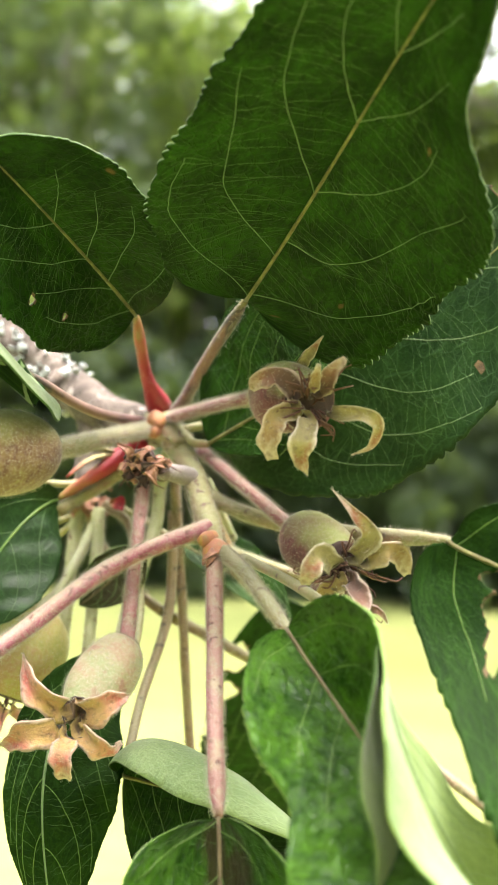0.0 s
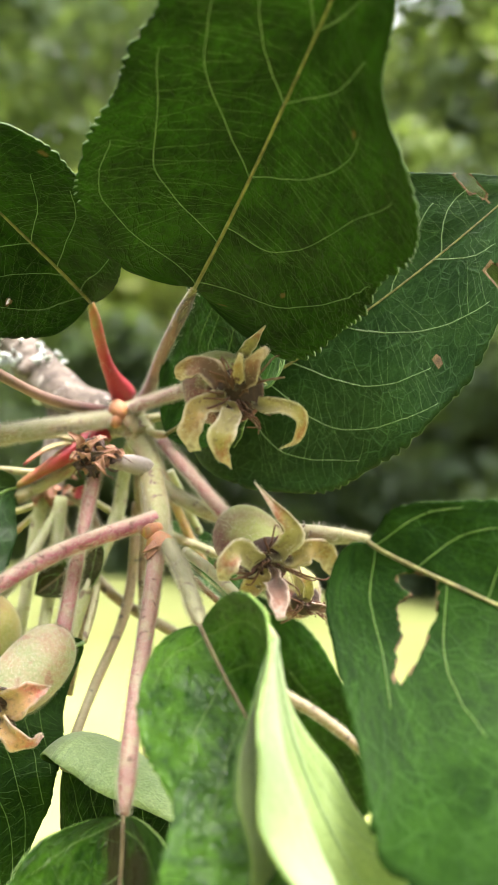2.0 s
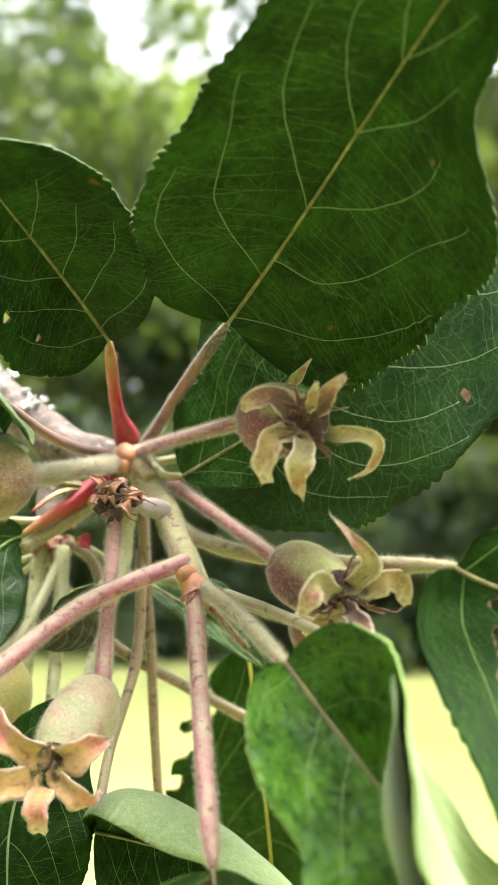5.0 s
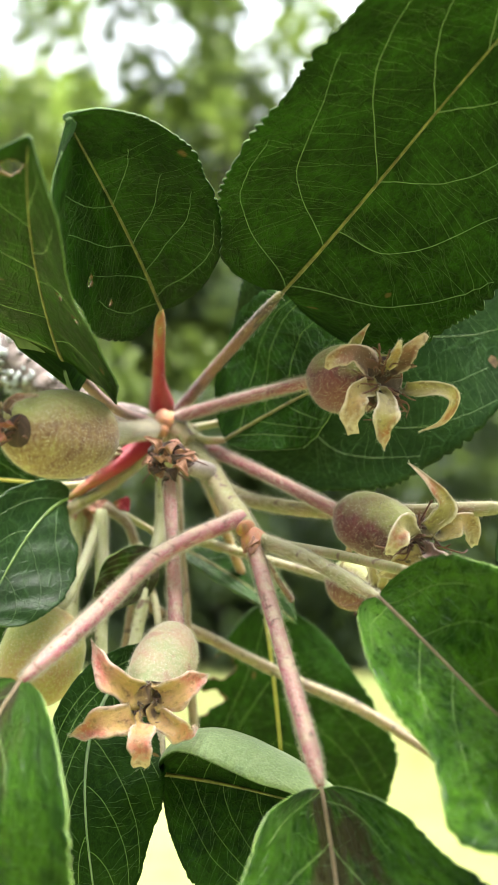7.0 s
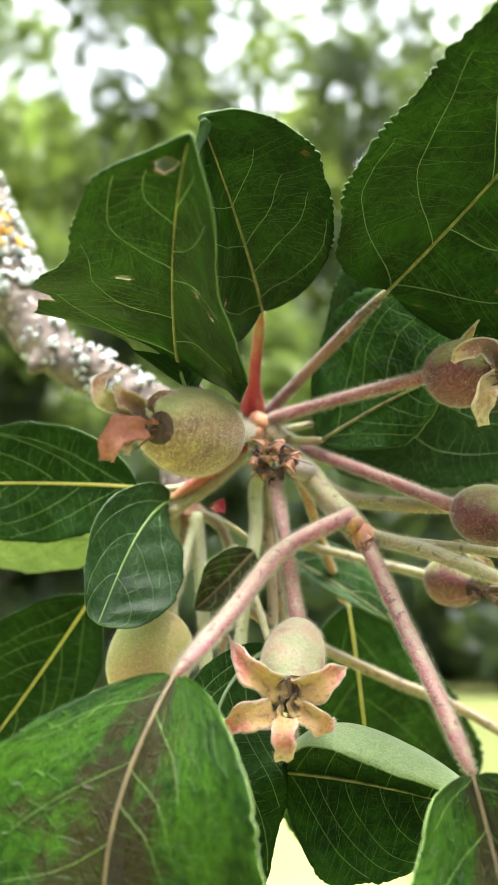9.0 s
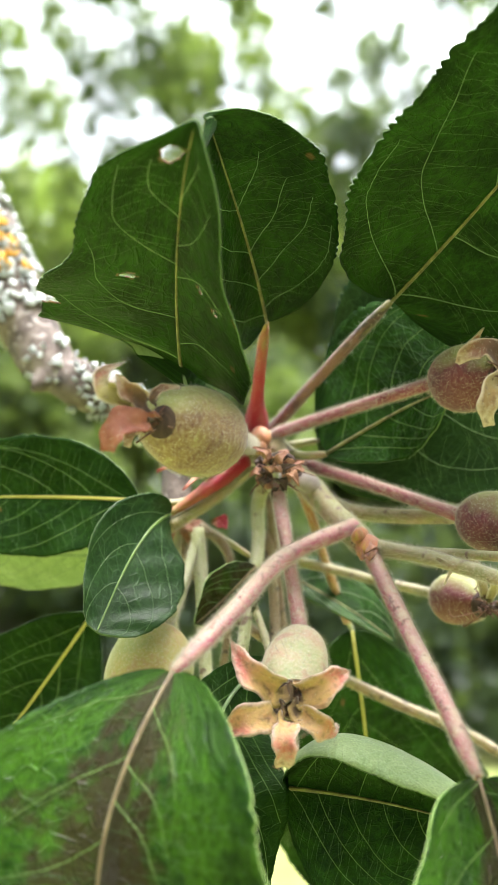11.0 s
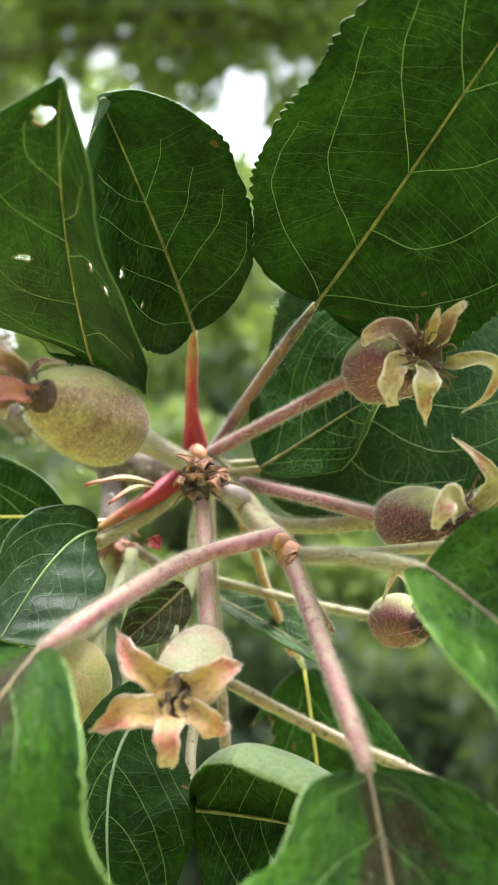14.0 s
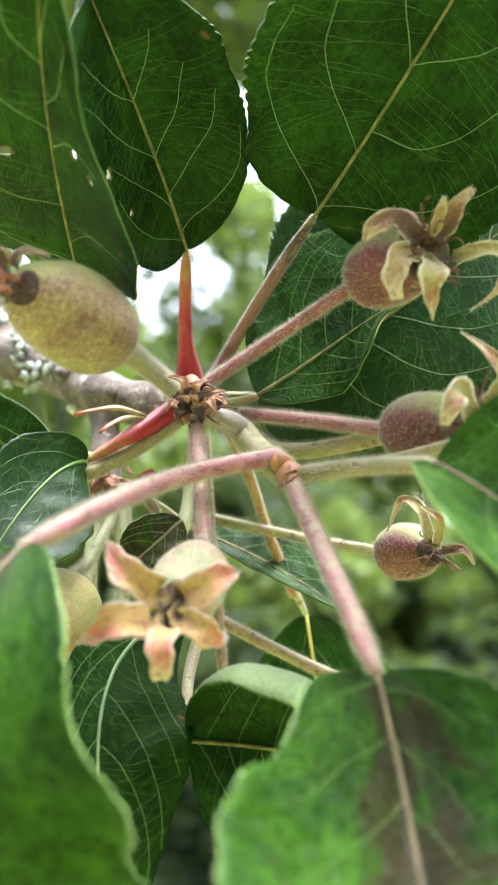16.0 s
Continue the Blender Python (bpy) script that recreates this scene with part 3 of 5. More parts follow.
def leaf(label, blade, petiole=None, radii=(0.09, 0.07), face=LEAF_DARK, under=LEAF_UNDER, vein=VEIN, side_vein=VEIN_PALE, stalk=STALK_GREEN,
         veins=5, holes=(), rib=0.034, vein_width=0.0080, down=0, seed=1, nu=110, nv=15, group="leaves of the fruiting spur", vein_top=0.93, fine_veins=True):
    """One apple leaf: blade, midrib, side veins and petiole."""
    ob = thing("apple_leaf", label, "leaf", group, place(blade.c[0]))
    shift = -(Vector(blade.c[0]) * CM)

    def add(name, mesh, note=""):
        o = part(name, mesh, ob, note)
        o.location = shift
        return o

    face_part = add("blade", blade_mesh("blade", blade, [face, under, LEAF_RIM_PALE if face in (LEAF_BRIGHT, LEAF_FRESH) else LEAF_RIM, SCORCH], nu, nv, holes))
    us = np.linspace(0.0, 0.97, 26)
    part("midrib", tube_mesh("midrib", blade.point(us, 0 * us, 0.016), (rib, rib * 0.75, rib * 0.45, 0.012), vein, 7), face_part)
    rng = np.random.default_rng(seed)
    paths = {-1: [], 1: []}
    s = np.linspace(0, 1, 30)
    runs = []
    if isinstance(veins, int):
        for k in range(veins):
            for sign in (-1, 1):
                u0 = 0.03 + 0.78 * (k + 0.12 * rng.uniform(-1, 1) + (0.25 if sign > 0 else 0)) / veins
                reach = (0.40 - 0.18 * k / veins) * rng.uniform(0.85, 1.15)
                runs.append((sign, np.minimum(u0 + reach * s ** 1.25 * (1 + 0.25 * s), 0.98), sign * vein_top * s ** 0.9))
    else:
        for u0, um, vm, ue, ve in sorted(veins):
            arc = smooth_line([(u0, 0), (um, vm), (ue, ve)], 20)
            arc = arc[np.linspace(0, len(arc) - 1, 30).round().astype(int)]
            runs.append((1 if ve > 0 else -1, np.clip(arc[:, 0], 0.002, 0.98), np.clip(arc[:, 1], -0.97, 0.97)))
    for k, (sign, vu, vvv) in enumerate(runs):
        blocked = [np.hypot((vu - h[0]) / h[2], (vvv - h[1]) / h[3]) < 1.15 for h in holes]
        stop = min([int(np.argmax(b)) for b in blocked if b.any()] + [30])
        paths[sign].append((vu[:stop], vvv[:stop]))
        if stop > 7:
            part("vein", tube_mesh("vein", blade.point(vu, vvv + 0.006 * np.sin(s * 9 + k) + 0.003 * np.sin(s * 31 + 2 * k), 0.0165)[:stop], (vein_width, vein_width * 0.75, 0.004), side_vein, 5), face_part)
    if fine_veins:
        tagged(part("veinlet_net", veinlet_mesh(blade, paths, holes, VEIN_FINE, seed), face_part), kind="stuff")
    if petiole:
        line = smooth_line([*petiole[:-1], tuple(blade.c[0])])
        radii = list(np.interp(np.linspace(0, 1, 16), np.linspace(0, 1, len(radii)), radii))
        radii[-2:] = [radii[-1] * 0.85, rib * 1.5]
        stem = add("petiole", tube_mesh("petiole", line, radii, stalk, 12, 0.04, seed, unit=stalk in (STALK_RED, STALK_OLIVE)))
        if down:
            stem_hairs("petiole_down", stem, line, radii, 12 * down, 0.08, seed)
    return ob


def sepal_mesh(name, base, tip, out, width, curl, material, blunt=False):
    """A pointed, cupped lobe from base to tip, arching outwards."""
    base, tip, out = (np.array(v, float) for v in (base, tip, out))
    out = out / np.linalg.norm(out)
    axis = tip - base
    side = np.cross(axis, out)
    side /= np.linalg.norm(side)
    nrm = np.cross(side, axis)
    nrm /= np.linalg.norm(nrm)
    if nrm @ out < 0:
        nrm, side = -nrm, -side
    verts, uvs, faces = [], [], []
    rows, cols = 13, 9
    for layer in (0, 1):
        for i in range(rows):
            t = i / (rows - 1)
            w = width * (1 - t) ** 0.65 * (0.75 + 0.9 * t * (1 - t) * 1.6) + 0.012
            if blunt:
                w = width * (1 - t ** 5) ** 0.5 * (0.85 + 0.12 * math.sin(9 * t + 3 * tip[2])) + 0.02
            c = base + axis * t + nrm * curl * math.sin(math.pi * t) * np.linalg.norm(axis)
            for j in range(cols):
                v = 2 * j / (cols - 1) - 1
                q = c + side * v * w * (1 + 0.12 * math.sin(11 * t + 5 * base[0] + 2 * v)) + nrm * (0.3 * w * v * v + 0.18 * width * math.sin(7 * t + 3 * v + 9 * tip[0]) * t + 0.08 * width * math.sin(15 * t - 6 * v)) + nrm * (0.018 if layer else -0.018)
                verts.append(q * CM)
                uvs.append((t, v * w))
    n = rows * cols
    for i in range(rows - 1):
        for j in range(cols - 1):
            a = i * cols + j
            faces += [(a, a + 1, a + cols + 1, a + cols), (n + a + cols, n + a + cols + 1, n + a + 1, n + a)]
    ring = [j for j in range(cols)] + [i * cols + cols - 1 for i in range(1, rows)] + [(rows - 1) * cols + j for j in range(cols - 2, -1, -1)] + [i * cols for i in range(rows - 2, 0, -1)]
    faces += [(b, a, a + n, b + n) for a, b in zip(ring, ring[1:] + ring[:1])]
    return make_mesh(name, verts, faces, uvs, [material])


def lobe_mesh(name, spine, widths, facing, material, cup=0.35, ragged=0.1, seed=0):
    """A thick downy lobe that follows a bent spine, hollow towards its facing side."""
    line = smooth_line(spine, 6)
    rows, cols = len(line), 9
    tan = np.gradient(line, axis=0)
    tan /= np.linalg.norm(tan, axis=1, keepdims=True)
    wid = np.interp(np.linspace(0, 1, rows), np.linspace(0, 1, len(widths)), widths)
    wid *= 1 - 0.45 * np.linspace(0, 1, rows) ** 3
    ph = np.random.default_rng(seed).uniform(0, 6.28, 4)
    front = np.array(facing, float)
    front /= np.linalg.norm(front)
    up = front
    verts, uvs, rim, faces = [], [], [], []
    sheets = ([], [])
    for i in range(rows):
        up = 0.8 * front + 0.2 * up
        up = up - tan[i] * (up @ tan[i])
        up /= np.linalg.norm(up) + 1e-9
        side = np.cross(tan[i], up)
        t = i / (rows - 1)
        for j in range(cols):
            v = 2 * j / (cols - 1) - 1
            w = wid[i] * (1 + ragged * math.sin(13 * t + ph[0] + 2 * v) + 0.6 * ragged * math.sin(27 * t + ph[1]))
            q = line[i] + side * v * w + up * (cup * w * v * v + 0.10 * wid[i] * math.sin(8 * t + 3 * v + ph[2]) - 0.05 * wid[i] * math.cos(5 * v + ph[3]))
            for k, lift in ((0, 0.014), (1, -0.014)):
                sheets[k].append((q + up * lift) * CM)
            uvs.append((t, v * w))
            rim.append(max(abs(v) * min(1.0, 3 * t), t))
    verts = sheets[0] + sheets[1]
    n = rows * cols
    for i in range(rows - 1):
        for j in range(cols - 1):
            a = i * cols + j
            faces += [(a, a + cols, a + cols + 1, a + 1), (n + a + 1, n + a + cols + 1, n + a + cols, n + a)]
    ring = [j for j in range(cols)] + [i * cols + cols - 1 for i in range(1, rows)] + [(rows - 1) * cols + j for j in range(cols - 2, -1, -1)] + [i * cols for i in range(rows - 2, 0, -1)]
    faces += [(a, b, b + n, a + n) for a, b in zip(ring, ring[1:] + ring[:1])]
    me = make_mesh(name, verts, faces, uvs + uvs, [material])
    me.attributes.new("edge", "FLOAT", "POINT").data.foreach_set("value", np.array(rim + rim, np.float32))
    return me


def fruitlet(label, stalk, base, calyx, radius, skin, lobes, stalk_skin=STALK_DARK, stalk_radii=(0.1, 0.085, 0.1), neck=0.45, stamens=14,
             belly=0.5, seed=3, down=420, tuft=0.5, plump=1.0):
    """A young apple: downy body on a stalk, with the dry flower's sepals and stamens at its end. Lobes are (spine, widths, material)."""
    base, calyx = np.array(base, float), np.array(calyx, float)
    ob = thing("apple_fruitlet", label, "young apple", "young apples of the fruiting spur", place(base))
    shift = -(Vector(base) * CM)
    rng = np.random.default_rng(seed)
    axis = calyx - base
    length = np.linalg.norm(axis)
    ax = axis / length
    rows, segs = 30, 32
    a = np.cross(ax, [0.2, 0.3, 0.9])
    a /= np.linalg.norm(a)
    b = np.cross(ax, a)
    verts, uvs, pts, nrm = [], [], [], []

    def girth(t):
        body = radius * max(1e-4, (1 - abs((t - belly) / (belly if t < belly else 1.04 - belly)) ** 2.2)) ** (0.5 * plump)
        return max(body, radius * neck * min(1, (t - 0.55) * 6) if t > 0.55 else 0.0, stalk_radii[-1] * 0.9)
    for i in range(rows):
        t = i / (rows - 1)
        for k in range(segs):
            w = 2 * math.pi * k / segs
            r = girth(t) * (1 + 0.025 * math.sin(5 * w) * t + 0.02 * math.sin(3 * w + 7 * t + seed))
            p = base + axis * t + r * (math.cos(w) * a + math.sin(w) * b)
            verts.append(p * CM)
            uvs.append((t * length + seed, 0.5 * radius * math.sin(w) + 0.5 * radius * abs(math.cos(w)) + seed))
    faces = [(i * segs + k, i * segs + (k + 1) % segs, (i + 1) * segs + (k + 1) % segs, (i + 1) * segs + k) for i in range(rows - 1) for k in range(segs)]
    faces += [tuple(range(segs))[::-1], tuple((rows - 1) * segs + k for k in range(segs))]

    def add(name, mesh, note=""):
        o = part(name, mesh, ob, note)
        o.location = shift
        return o

    body = make_mesh("body", verts, faces, uvs, [skin])
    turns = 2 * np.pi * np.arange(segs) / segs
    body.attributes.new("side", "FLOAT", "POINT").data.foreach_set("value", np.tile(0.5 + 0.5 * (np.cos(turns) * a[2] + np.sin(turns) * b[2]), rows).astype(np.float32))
    fruit = add("body", body)
    line = smooth_line([*stalk[:-1], tuple(base + axis * 0.03)])
    stem = add("stalk", tube_mesh("stalk", line, stalk_radii, stalk_skin, 12, 0.05, seed))
    stem_hairs("stalk_down", stem, line, stalk_radii, 10 * down, 0.08, seed)
    for _ in range(5 * down):
        t, w = rng.uniform(0.02, 0.98), rng.uniform(0, 6.283)
        d = math.cos(w) * a + math.sin(w) * b
        pts.append(base + axis * t + d * girth(t) * 0.99)
        nrm.append(d + ax * (t - 0.5))
    hairs("fruit_down", fruit, pts, nrm, 0.06, seed)
    ring = radius * neck
    bowl = calyx - ax * 0.03
    cup_part = add("calyx_cup", tube_mesh("calyx_cup", [bowl - ax * 0.12, bowl, bowl + ax * 0.05], (ring * 0.95, ring * 1.08, ring * 0.95), CALYX_DARK, 14, 0.08, seed), "dark withered calyx cup")
    nap = []
    for i, (spine, widths, material) in enumerate(lobes):
        first = np.array(spine[0], float)
        d = first - calyx
        d = d - ax * (d @ ax)
        d /= np.linalg.norm(d) + 1e-9
        spine = [tuple(first + (calyx - first) * 0.06 - ax * 0.05), *spine]
        lobe = add("sepal", lobe_mesh("sepal", spine, [0.74 * w for w in (widths[0] * 1.15, *widths)], ax * 0.55 + np.array([0.0, -1.0, 0.0]), material, 0.38, 0.16, seed + i))
        nap += [(np.array(v.co) / CM, d + ax * 0.5) for v in lobe.data.vertices if (Vector(v.co) / CM - Vector(first)).length > 0.12 and rng.uniform() < 0.7]
    if nap:
        pick = [nap[rng.integers(len(nap))] for _ in range(2 * len(nap))]
        hairs("sepal_down", ob, [p + rng.normal(0, 0.012, 3) for p, q in pick], [q for p, q in pick], 0.03, seed + 5).location = shift
    for i in range(stamens):
        w, lean = rng.uniform(0, 6.283), rng.uniform(0.1, 1.0)
        d = math.cos(w) * a + math.sin(w) * b
        p0 = calyx + d * ring * rng.uniform(0.1, 0.7)
        p1 = p0 + ax * tuft * 0.3 + d * lean * tuft * 0.3
        p2 = p1 + ax * tuft * rng.uniform(-0.25, 0.3) + d * lean * tuft * 0.5 + rng.normal(0, 0.14, 3) * tuft
        p3 = p2 + rng.normal(0, 0.12, 3) * tuft
        part("stamen", tube_mesh("stamen", smooth_line([p0, p1, p2, p3], 4), (0.02, 0.013, 0.009), STAMEN, 5), cup_part)
    return ob


# ---------------------------------------------------------------- ground and distance
def simple_material(name, stops, scale, rough=0.9):
    mat = bpy.data.materials.new(name)
    n, l, bsdf = nodes_of(mat)
    co = n.new("ShaderNodeTexCoord").outputs["Object"]
    fac = maths(n, l, "ADD", maths(n, l, "MULTIPLY", noise_node(n, l, co, scale, 4), 0.6), maths(n, l, "MULTIPLY", noise_node(n, l, co, scale * 15, 4), 0.4))
    l.new(ramp(n, l, fac, stops), bsdf.inputs["Base Color"])
    bsdf.inputs["Roughness"].default_value = rough
    return mat


def foliage_material(name, dark, light):
    mat = bpy.data.materials.new(name)
    n, l, bsdf = nodes_of(mat)
    geo = n.new("ShaderNodeNewGeometry")
    colour = ramp(n, l, geo.outputs["Random Per Island"], [(0.0, dark), (1.0, light)])
    l.new(colour, bsdf.inputs["Base Color"])
    bsdf.inputs["Roughness"].default_value = 0.5
    t = n.new("ShaderNodeBsdfTranslucent")
    l.new(mix(n, l, 0.5, colour, (0.35, 0.5, 0.08)), t.inputs["Color"])
    both = n.new("ShaderNodeMixShader")
    both.inputs[0].default_value = 0.35
    l.new(bsdf.outputs[0], both.inputs[1]), l.new(t.outputs[0], both.inputs[2])
    l.new(both.outputs[0], n["Material Output"].inputs["Surface"])
    return mat


GRASS = simple_material("lawn_grass", [(0.35, (0.18, 0.215, 0.052)), (0.65, (0.31, 0.33, 0.105))], 0.6)
WOOD_FAR = simple_material("tree_bark", [(0.35, (0.04, 0.045, 0.03)), (0.65, (0.10, 0.10, 0.065))], 4)
FOLIAGE = foliage_material("foliage_green", (0.065, 0.105, 0.022), (0.22, 0.30, 0.065))
FOLIAGE_LIGHT = foliage_material("foliage_yellow_green", (0.21, 0.27, 0.05), (0.47, 0.53, 0.15))
FOLIAGE_PALE = foliage_material("foliage_pale_green", (0.21, 0.31, 0.055), (0.44, 0.54, 0.13))
FOLIAGE_DARK = foliage_material("foliage_dark", (0.018, 0.036, 0.018), (0.055, 0.09, 0.042))
FLOWER_PURPLE = foliage_material("flower_purple", (0.16, 0.10, 0.20), (0.34, 0.24, 0.40))

me = bpy.data.meshes.new("ground")
bm = bmesh.new()
bmesh.ops.create_grid(bm, x_segments=60, y_segments=60, size=400)
for v in bm.verts:
    v.co.z = 0.05 * noise.noise(v.co * 0.05) if v.co.length > 30 else 0.0
bm.to_mesh(me)
bm.free()
me.materials.append(GRASS)
tagged(new("ground", me), "sunlit mown lawn reaching to the trees", "lawn", kind="structure")


def leaf_cloud(name, clumps, count, size, material, parent, seed, droop=0.0, flat=1.0):
    """Many small folded leaves in uneven clumps (centre, radius)."""
    rng = np.random.default_rng(seed)
    cl = np.array(clumps)
    which = rng.choice(len(cl), count, p=cl[:, 3] ** 2 / (cl[:, 3] ** 2).sum())

    def unit(v):
        return v / np.linalg.norm(v, axis=1, keepdims=True)
    r = cl[which, 3:4]
    c = cl[which, :3] + unit(rng.normal(0, 1, (count, 3))) * r * rng.uniform(0.2, 1.05, (count, 1)) ** 0.6 * [1, 1, flat]
    c[:, 2] -= droop * rng.uniform(0, 1, count) ** 2 * r[:, 0]
    a = unit(rng.normal(0, 1, (count, 3)))
    b = unit(np.cross(a, rng.normal(0, 1, (count, 3))))
    s = size * rng.uniform(0.6, 1.3, (count, 1))
    n = np.cross(a, b) * 0.18 * s
    verts = np.stack([c - a * s, c + b * s * 0.45 + n, c + a * s, c - b * s * 0.45 + n], 1).reshape(-1, 3)
    k = 4 * np.arange(count)
    faces = np.concatenate([np.stack([k, k + 1, k + 2], 1), np.stack([k, k + 2, k + 3], 1)])
    me = bpy.data.meshes.new(name)
    me.from_pydata(verts.tolist(), [], faces.tolist())
    me.materials.append(material)
    return part(name, me, parent)


def plain_tube(name, line, radii, material, parent):
    line = np.asarray(line, float) * 100
    me = tube_mesh(name, line, [r * 100 for r in radii], material, 9, 0.06)
    return part(name, me, parent)


def tree(label, x, y, height, spread, bare, material, seed, count=5000, leaf_size=0.16, droop=0.0, clump_count=26, category="tree", blossom=None):
    """A tapered trunk with limbs and a crown of leaf clumps with gaps."""
    ob = thing("tree" if category == "tree" else "shrub", label, category, "trees and shrubs round the lawn", Vector((x, y, 0)))
    rng = np.random.default_rng(seed)
    top = height * 0.8
    trunk = smooth_line([(0, 0, -0.1), (rng.normal(0, 0.1), rng.normal(0, 0.1), top * 0.35), (rng.normal(0, 0.25), rng.normal(0, 0.25), top * 0.7), (rng.normal(0, 0.3), 0, top)], 5)
    r0 = height * (0.011 if bare < 5 else 0.005)
    plain_tube("trunk", trunk, (r0 * 1.5, r0, r0 * 0.7, r0 * 0.2), WOOD_FAR, ob)
    clumps = []
    for k in range(clump_count):
        w, f = rng.uniform(0, 6.283), rng.uniform(0, 1)
        z = bare + (height - bare) * f
        reach = spread * (1 - 0.65 * abs(f - 0.4) ** 1.2) * rng.uniform(0.3, 1.0) ** 0.5
        c = (math.cos(w) * reach, math.sin(w) * reach, z)
        clumps.append((*c, spread * rng.uniform(0.22, 0.42)))
        if k < 9:
            s = trunk[int(len(trunk) * min(0.95, max(0.25, 0.7 * z / height)))]
            plain_tube("limb", smooth_line([s, (np.array(s) + c) / 2 + [0, 0, 0.15 * reach], c], 4), (r0 * 0.45, r0 * 0.28, r0 * 0.08), WOOD_FAR, ob)
    leaf_cloud("crown", clumps, count, leaf_size, material, ob, seed, droop)
    if blossom:
        leaf_cloud("blossom", [(c[0], c[1] - 0.25 * spread, c[2], c[3] * 0.8) for c in clumps[:12]], 900, leaf_size * 0.7, blossom, ob, seed + 1)
    return ob


# far edge of the lawn
rng = np.random.default_rng(5)
for k in range(24):
    x = -17 + 34 * k / 23 + rng.uniform(-0.5, 0.5)
    tree("dense dark green shrub at the edge of the lawn", x, 14.6 + rng.uniform(-0.6, 1.0) + 0.012 * x * x, rng.uniform(2.7, 3.7), rng.uniform(1.2, 1.6), 0.0,
         FOLIAGE_DARK, 40 + k, 3800, 0.18, 0.2, 22, "shrub")
rng_back = np.random.default_rng(6)
for k in range(14):
    x = -9 + 17 * k / 13 + rng_back.uniform(-0.4, 0.4)
    tree("dense dark green shrub behind the front row", x, 16.4 + rng_back.uniform(-0.3, 0.3), rng_back.uniform(3.0, 3.9), 1.5, 0.0, FOLIAGE_DARK, 300 + k, 2600, 0.22, 0.2, 20, "shrub")
for k in range(15):
    x = -16 + 30 * k / 14 + rng.uniform(-0.8, 0.8)
    tree("leafy green garden tree behind the shrubs", x, 18.5 + rng.uniform(-1, 1.5), rng.uniform(5.5, 8.0), rng.uniform(1.8, 2.4), 1.0,
         FOLIAGE_LIGHT if -9 < x < -5.5 else (FOLIAGE, FOLIAGE_DARK)[k % 2], 80 + k, 5200, 0.2, 0.7, 30)
for k in range(14):
    x = -19 + 36 * k / 13 + rng.uniform(-0.8, 0.8)
    tree("tall pale green tree at the back of the garden", x, 24 + rng.uniform(-1.5, 3), rng.uniform(13.2, 14.6) if x < -4 else rng.uniform(10.5, 11.8) if x < 3 else rng.uniform(12.0, 13.4), rng.uniform(2.6, 3.4), 2.5,
         FOLIAGE_PALE if -6 < x < 3 else (FOLIAGE_LIGHT, FOLIAGE)[k % 2], 120 + k, 6500, 0.24, 0.8, 34, blossom=FLOWER_PURPLE if -1.5 < x < 3 else None)

for k in range(9):
    x = -13 + 21 * k / 8 + rng.uniform(-0.7, 0.7)
    tree("slender tall tree with sparse airy branches", x, 20.5 + rng.uniform(-1.5, 2.0), rng.uniform(13.5, 17.0), rng.uniform(1.7, 2.3), 8.0, FOLIAGE if k % 2 else FOLIAGE_DARK, 160 + k, 1900, 0.2, 1.2, 30)

# ring of trees added out of view, to keep open-sky light off the leaves
for k in range(16):
    w = radians(35 + 290 * k / 15)
    x, y = 9.5 * math.sin(w) + rng.uniform(-0.6, 0.6), 8.0 * math.cos(w) + rng.uniform(-0.6, 0.6)
    tree("unseen leafy green tree added to block sky light", x, y, rng.uniform(7.5, 9.5), rng.uniform(2.0, 2.5), 0.6, FOLIAGE_DARK if k % 2 else FOLIAGE, 200 + k, 3600, 0.2, 0.4, 30)

# a tall tree whose branches hang over the lawn
over = thing("tree", "tall tree with branches hanging over the lawn", "tree", "trees and shrubs round the lawn", Vector((-9.5, 9.5, 0)))
plain_tube("trunk", smooth_line([(0, 0, -0.1), (0.2, 0, 3.5), (0.5, 0.1, 7.5), (1.0, 0.2, 12.0)], 6), (0.36, 0.28, 0.2, 0.08), WOOD_FAR, over)
crown = []
for k in range(20):
    y = -1.6 + 0.28 * k + rng.uniform(-0.5, 0.5)
    z = 1.75 + 0.70 * (9.5 + y) + rng.uniform(0, 3.8)
    reach = rng.uniform(9.0, 15.5)
    limb = smooth_line([(0.5, 0.1, z - 2.2), (reach * 0.35, y * 0.5, z), (reach * 0.7, y, z + 0.5), (reach, y, z - 0.2)], 5)
    plain_tube("limb", limb, (0.12, 0.09, 0.06, 0.02), WOOD_FAR, over)
    for q in limb[4:]:
        for _ in range(2):
            crown.append((*(np.array(q) + rng.normal(0, 0.45, 3)), rng.uniform(0.3, 0.65)))
        if rng.uniform() < 0.3:
            drop = rng.uniform(0.5, 1.9)
            for f in np.linspace(0.2, 1, 4):
                crown.append((*(np.array(q) + [rng.normal(0, 0.12), rng.normal(0, 0.12), -drop * f]), rng.uniform(0.14, 0.32)))
leaf_cloud("crown", crown, 34000, 0.12, FOLIAGE, over, 77, 0.6)

# ---------------------------------------------------------------- branch and spur
branch = thing("apple_branch", "grey-brown lichened apple branch ending in a fruiting spur", "branch", at=place((-0.6, 0.4, 0)))
shift_b = -(Vector((-0.6, 0.4, 0)) * CM)


def on_branch(name, mesh, note=""):
    o = part(name, mesh, branch, note)
    o.location = shift_b
    return o


